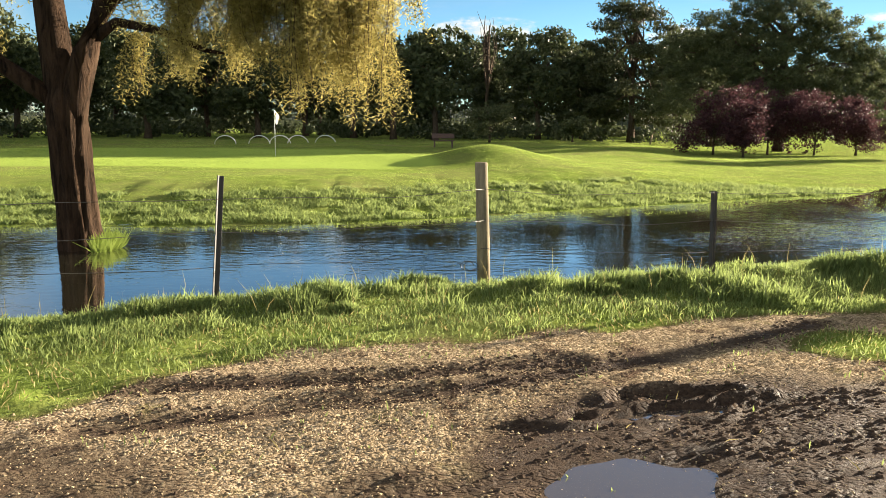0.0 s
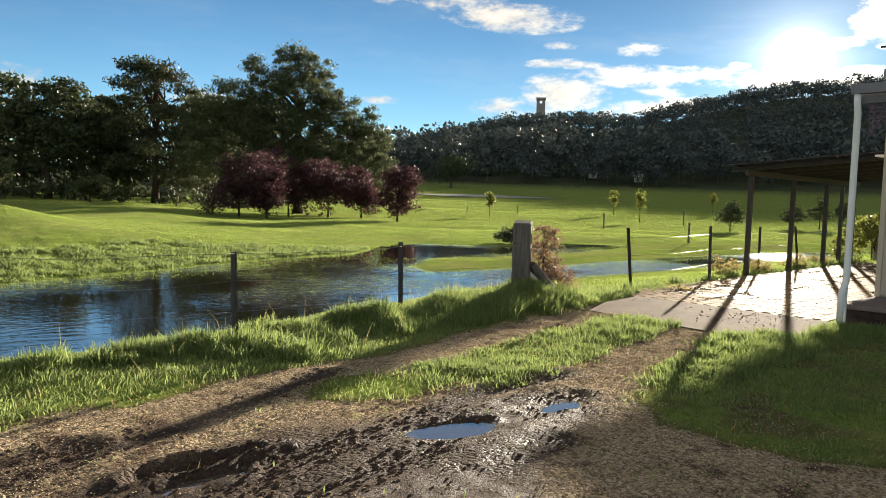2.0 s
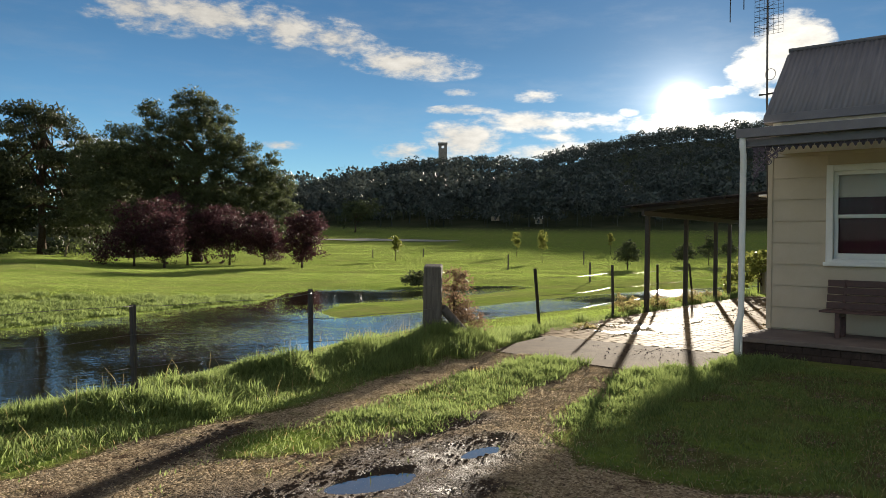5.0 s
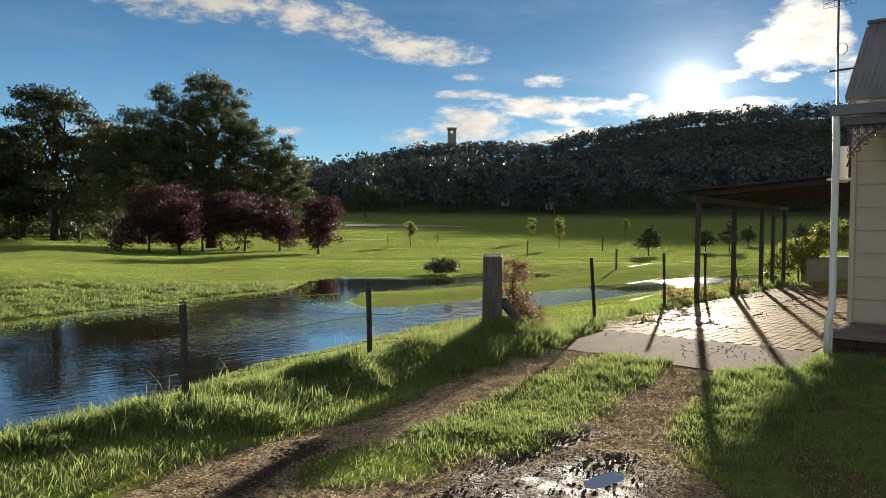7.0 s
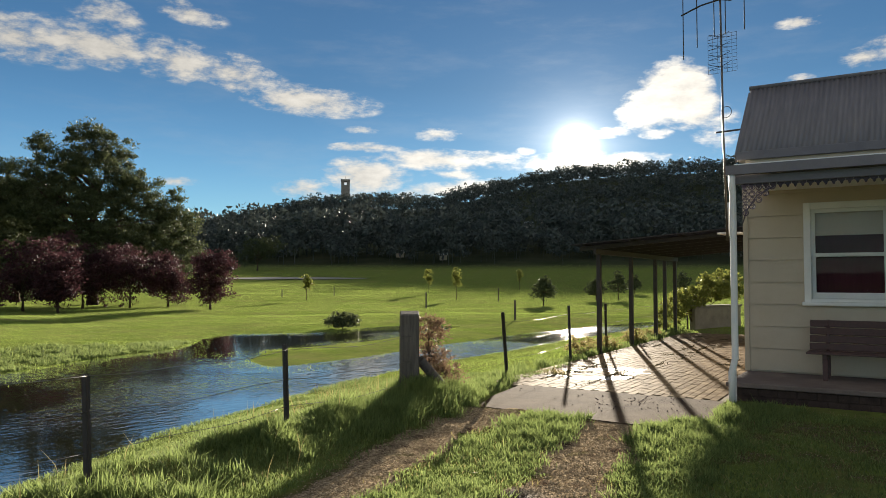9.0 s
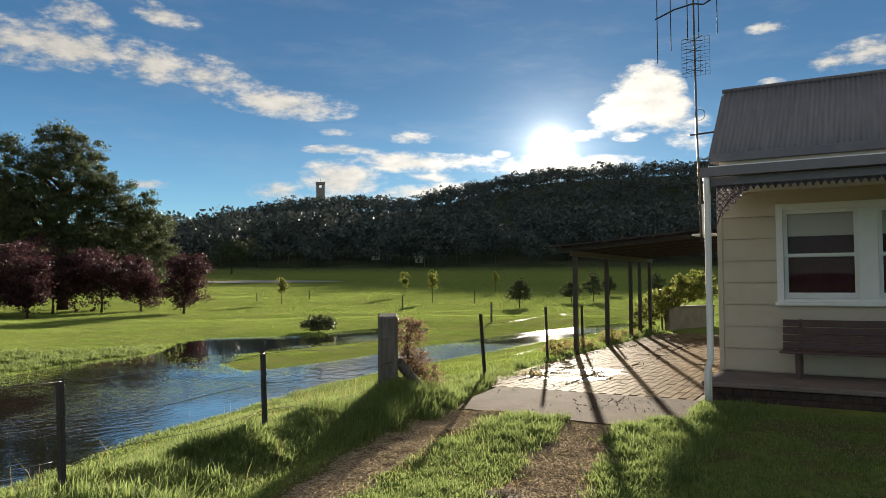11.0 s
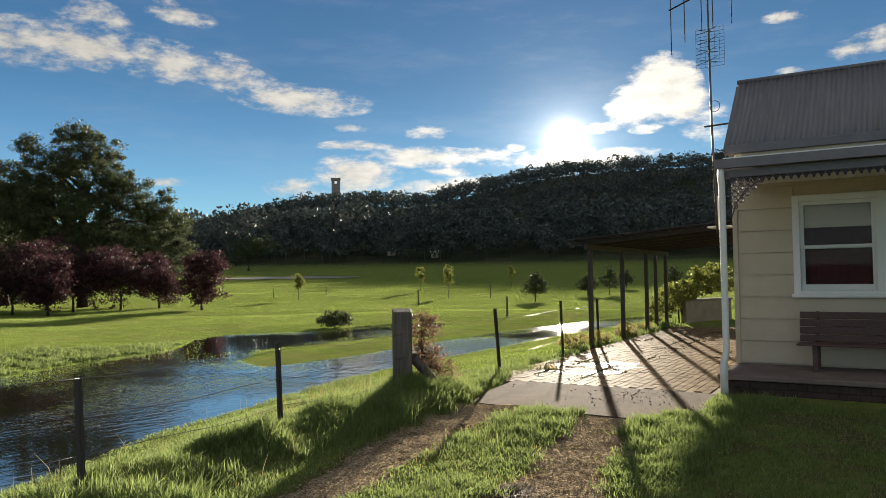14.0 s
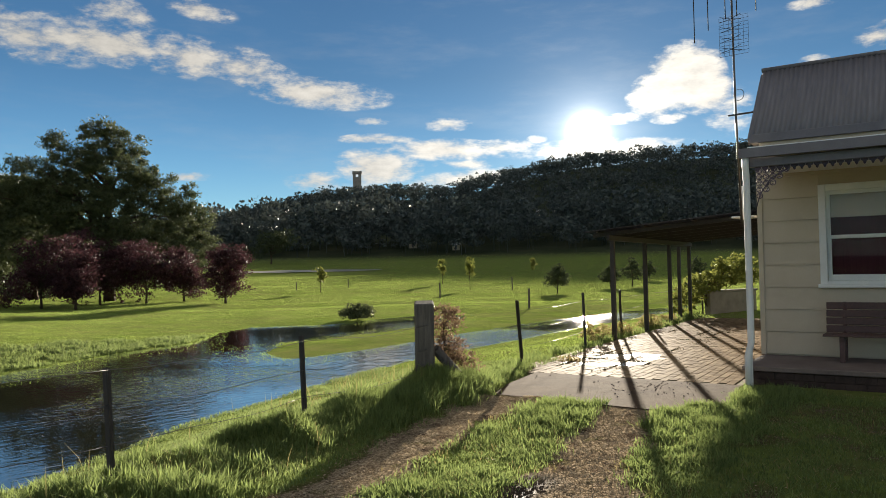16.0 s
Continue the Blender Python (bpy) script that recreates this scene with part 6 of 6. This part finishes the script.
tall = np.repeat((0.05 + 0.08 * rng.random(len(cx))) * (0.6 + 0.6 * step(cx, 5.0, 7.5)), k) * (0.45 + 0.65 * rng.random(len(x)))
grow("track_grass", x, y, tall, 0.007 + 0.005 * rng.random(len(x)), GRASS, "tufted grass between the wheel tracks", 0.6)
# rough verge between the paving and the yard fence
cx, cy = scatter(700, 10.6, 24.5, 8.3, 10.9)
fy = np.interp(cx, [10.6, 15.8, 23.5], [8.35, 9.25, 10.25])
ok = (rng.random(700) < np.exp(-((cy - fy) / 0.24) ** 2) * (0.3 + 0.7 * step(cx, 13.0, 15.0)) * (0.4 + lumps(cx, cy, 1.1, 73))) & keep_grass(cx, cy)
cx, cy = cx[ok], cy[ok]
k = 46
x, y = np.repeat(cx, k) + rng.normal(size=len(cx) * k) * 0.10, np.repeat(cy, k) + rng.normal(size=len(cx) * k) * 0.08
tall = np.repeat((0.12 + 0.26 * rng.random(len(cx)) ** 1.5) * (0.4 + 0.6 * step(cx, 12.5, 15.0)), k) * (0.4 + 0.7 * rng.random(len(x)))
grow("verge_grass", x, y, tall, 0.010 + 0.006 * rng.random(len(x)), GRASS, "rough grey-green grass along the edge of the paving", 0.5)
# seed heads and dry stalks
cx, cy = scatter(600, 4.5, 8.6, 7.2, 9.4)
ok = rng.random(600) < np.exp(-((cx - 6.8) / 1.3) ** 2 - ((cy - 8.2) / 0.6) ** 2)
x, y = cx[ok], cy[ok]
x2, y2 = scatter(90, -6.5, 4.5, 5.6, 8.2)
clear = drive_mask(x2, y2) < 0.2
x, y = np.concatenate([x, x2[clear]]), np.concatenate([y, y2[clear]])
grow("dry_stalks", x, y, 0.20 + 0.20 * rng.random(len(x)), 0.005, STRAW, "thin dry grass stalks with seed heads", 0.35)
x, y = scatter(26000, -7, 12, 1.2, 9.5)
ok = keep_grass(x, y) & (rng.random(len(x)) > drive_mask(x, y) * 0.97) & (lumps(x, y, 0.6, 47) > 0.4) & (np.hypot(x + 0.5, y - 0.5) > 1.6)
grow("dry_grass", x[ok], y[ok], 0.02 + 0.05 * rng.random(ok.sum()), 0.008, STRAW, "bleached dry grass blades among the green", 1.2)
# grass drowned along the far shore
x, y = scatter(170000, -20, 30, 12.5, 27)
d = inside(x, y, POND)
ok = (d > 0) & (d < 2.2 * lumps(x, y, 2.5, 48)) & (far_side(x, y) > 0.6) & (rng.random(len(x)) < 0.35)
x, y = x[ok], y[ok]
fg = blades(x, y, np.full(len(x), 0.022) * (0.5 + rng.random(len(x))), 0.012, 1.2)
fg[:, :, 2] += (WATER_Z - height(x, y))[:, None]
tagged(new("flooded_grass", cards("flooded_grass", fg, 4, LAWN)), "grass tips standing in the shallow water", "grass", kind="stuff")
# broad-leaved weeds on the far bank
cx, cy = scatter(10500, -13, 15, 14.5, 24.5)
d = inside(cx, cy, POND)
ok = (d < -0.2) & (d > -4.0) & (far_side(cx, cy) > 0.6) & (inside(cx, cy, [(10.5, 15.5), (13, 19.3), (31, 22.5), (31, 15.5)]) < 0) & (lumps(cx, cy, 0.7, 50) + 0.25 * (d > -2.6) > 0.50)
cx, cy = cx[ok], cy[ok]
k = 22
x, y = np.repeat(cx, k) + rng.normal(size=len(cx) * k) * 0.09, np.repeat(cy, k) + rng.normal(size=len(cx) * k) * 0.07
grow("bank_weeds", x, y, np.repeat(0.06 + 0.09 * rng.random(len(cx)), k) * (0.4 + 0.8 * rng.random(len(x))), 0.026, GRASS, "clumps of darker weeds on the far bank", 1.0)
# the far lawn, thinning with distance
n1 = 430000
b = np.radians(rng.uniform(-42, 82, n1))
r = 11 + (46 - 11) * rng.random(n1) ** 0.8
x, y = -0.4 + r * np.sin(b), 0.7 + r * np.cos(b)
n2 = 330000
b2, r2 = np.radians(rng.uniform(-42, 76, n2)), np.exp(rng.uniform(math.log(44), math.log(330), n2))
x, y, r = np.concatenate([x, -0.4 + r2 * np.sin(b2)]), np.concatenate([y, 0.7 + r2 * np.cos(b2)]), np.concatenate([r, r2])
gm_ = inside(x, y, GREEN)
bear = np.degrees(np.arctan2(x + 0.42, y - 1.37))
ok = keep_grass(x, y) & ((y > 12.0 + 0.1 * x) | (x > 12)) & (gm_ < 0.3) & ~((r > 150) & (r < 196) & (bear > 34.0) & (bear < 47.5))
x, y, r = x[ok], y[ok], r[ok]
s = np.maximum(1, r / 42)
tall = (0.022 + 0.045 * lumps(x, y, 1.4, 45) + 0.035 * lumps(x, y, 0.5, 46)) * np.minimum(s, 2.2) * (0.6 + 0.7 * rng.random(len(x))) * np.where(r < 44, 0.50, 0.7) * (1 - 0.5 * (inside(x, y, [(12, 16), (13, 19), (31, 22), (60, 22), (60, 17.5), (20, 16.5)]) > 0))
grow("lawn_grass", x, y, tall, np.where(r < 44, 0.012, 0.016 * s), LAWN, "sunlit rough lawn grass beyond the water", 0.9)
x, y = scatter(60000, -30, 2, 25, 47)
ok = inside(x, y, GREEN) > 0
grow("green_turf", x[ok], y[ok], np.full(ok.sum(), 0.02), 0.05, LAWN, "closely mown putting green turf", 1.2)

# loose stones on the drive
n = 220000
x, y = scatter(n, -5, 8.2, 1.4, 7.1)
heap = np.exp(-((x + 0.5 - 0.5 * (y - 4)) / 1.3) ** 4 - ((y - 4.0) / 1.0) ** 4)
ok = (rng.random(n) < drive_mask(x, y) * (1 - 0.75 * mud_mask(x, y)) * np.maximum(0.38 + 0.2 * (x > 3), heap)) & (inside(x, y, apron) < 0)
x, y = x[ok], y[ok]
z = height(x, y)
s = 0.004 + 0.007 * rng.random(len(x)) ** 3
tris = []
c = np.stack([x, y, z + s * 0.25], 1)
spin = rng.random(len(x)) * math.tau
ring = [c + np.stack([np.cos(spin + k * 1.571) * s * (0.8 + 0.5 * rng.random(len(x))), np.sin(spin + k * 1.571) * s, np.zeros(len(x))], 1) for k in range(4)]
top = c + np.stack([s * 0.3 * rng.normal(size=len(x)), s * 0.3 * rng.normal(size=len(x)), s * 0.75], 1)
for k in range(4):
    tris.append(np.stack([ring[k], ring[(k + 1) % 4], top], 1))
STONE = plain("gravel_stone", (0.14, 0.104, 0.064), (0.46, 0.36, 0.225), 0.75, 30.0, 0.2)
stones = new("gravel", cards("gravel", np.concatenate(tris), 3, STONE))
tagged(stones, "loose tan gravel strewn on the drive", "gravel", kind="stuff")

# clods pressed up by tyre treads in the mud
n = 150000
x, y = scatter(n, -4.5, 5.0, 1.4, 6.0)
near_rut = np.min([to_line(x, y, rut) for rut in RUTS], 0)
p = np.clip(np.exp(-(near_rut / 0.17) ** 4) * step(lumps(x, y, 0.7, 64), 0.2, 0.5) + 0.20 * step(mud_mask(x, y), 0.5, 0.9) * step(lumps(x, y, 0.5, 65), 0.4, 0.6), 0, 1)
p = p * (drive_mask(x, y) > 0.5) * (0.35 + 0.65 * (np.sin((x * 0.93 + y * 0.37) * math.tau / 0.085 + 2.5 * lumps(x, y, 0.4, 66)) > -0.2))
for px, py, a, c, turn in PUDDLES:
    u, v = (x - px) * math.cos(turn) + (y - py) * math.sin(turn), -(x - px) * math.sin(turn) + (y - py) * math.cos(turn)
    p = p * ((u / a) ** 2 + (v / c) ** 2 > 1.1)
ok = rng.random(n) < p * 0.20
x, y = x[ok], y[ok]
s = 0.007 + 0.011 * rng.random(len(x)) ** 2
c = np.stack([x, y, height(x, y) - s * 0.2], 1)
lean = -0.28 + 0.5 * rng.normal(size=len(x))
ring, crest = [], []
for k in range(5):
    t, w = k * math.tau / 5, 0.75 + 0.5 * rng.random(len(x))
    u, v = np.cos(t) * s * 1.45 * w, np.sin(t) * s * 0.85 * w
    d = np.stack([u * np.cos(lean) - v * np.sin(lean), u * np.sin(lean) + v * np.cos(lean), np.zeros(len(x))], 1)
    ring.append(c + d)
    crest.append(c + d * 0.5 + np.stack([0 * s, 0 * s, s * (0.65 + 0.4 * rng.random(len(x)))], 1))
quads = [np.stack([ring[k], ring[(k + 1) % 5], crest[(k + 1) % 5], crest[k]], 1) for k in range(5)]
tops = [np.stack([crest[0], crest[1], crest[2], crest[3]], 1), np.stack([crest[3], crest[4], crest[0], crest[0] * 0.5 + crest[3] * 0.5], 1)]
CLOD = plain("mud_clod", (0.030, 0.021, 0.016), (0.095, 0.067, 0.047), 0.8, 9.0, 0.3)
clods = new("mud_clods", cards("mud_clods", np.concatenate(quads + tops), 4, CLOD))
tagged(clods, "dark wet mud clods pressed up by tyre treads", "mud", kind="stuff")

# crumbs of mud and leaf litter on the apron and the paving
n = 300
x, y = np.concatenate([9.5 + 0.45 * rng.normal(size=n // 2), rng.uniform(8.2, 20, n // 2)]), np.concatenate([5.5 + 0.35 * rng.normal(size=n // 2), rng.uniform(5.0, 8.6, n // 2)])
ok = np.maximum(inside(x, y, apron), inside(x, y, [(10.2, 4.9), (9.95, 7.9), (23, 9.4), (23.4, 6.2)])) > 0.1
x, y = x[ok], y[ok]
s = 0.007 + 0.016 * rng.random(len(x)) ** 2
c = np.stack([x, y, np.full(len(x), 0.013)], 1)
spin = rng.random(len(x)) * math.tau
ring = [c + np.stack([np.cos(spin + k * 1.571) * s, np.sin(spin + k * 1.571) * s * 0.7, np.zeros(len(x))], 1) for k in range(4)]
top = c + np.stack([s * 0.2, s * 0.1, s * 0.6], 1)
litter = new("litter", cards("litter", np.concatenate([np.stack([ring[k], ring[(k + 1) % 4], top], 1) for k in range(4)]), 3, DECK_SIDE))
tagged(litter, "dark crumbs of mud and leaves on the paving", "litter", kind="stuff")
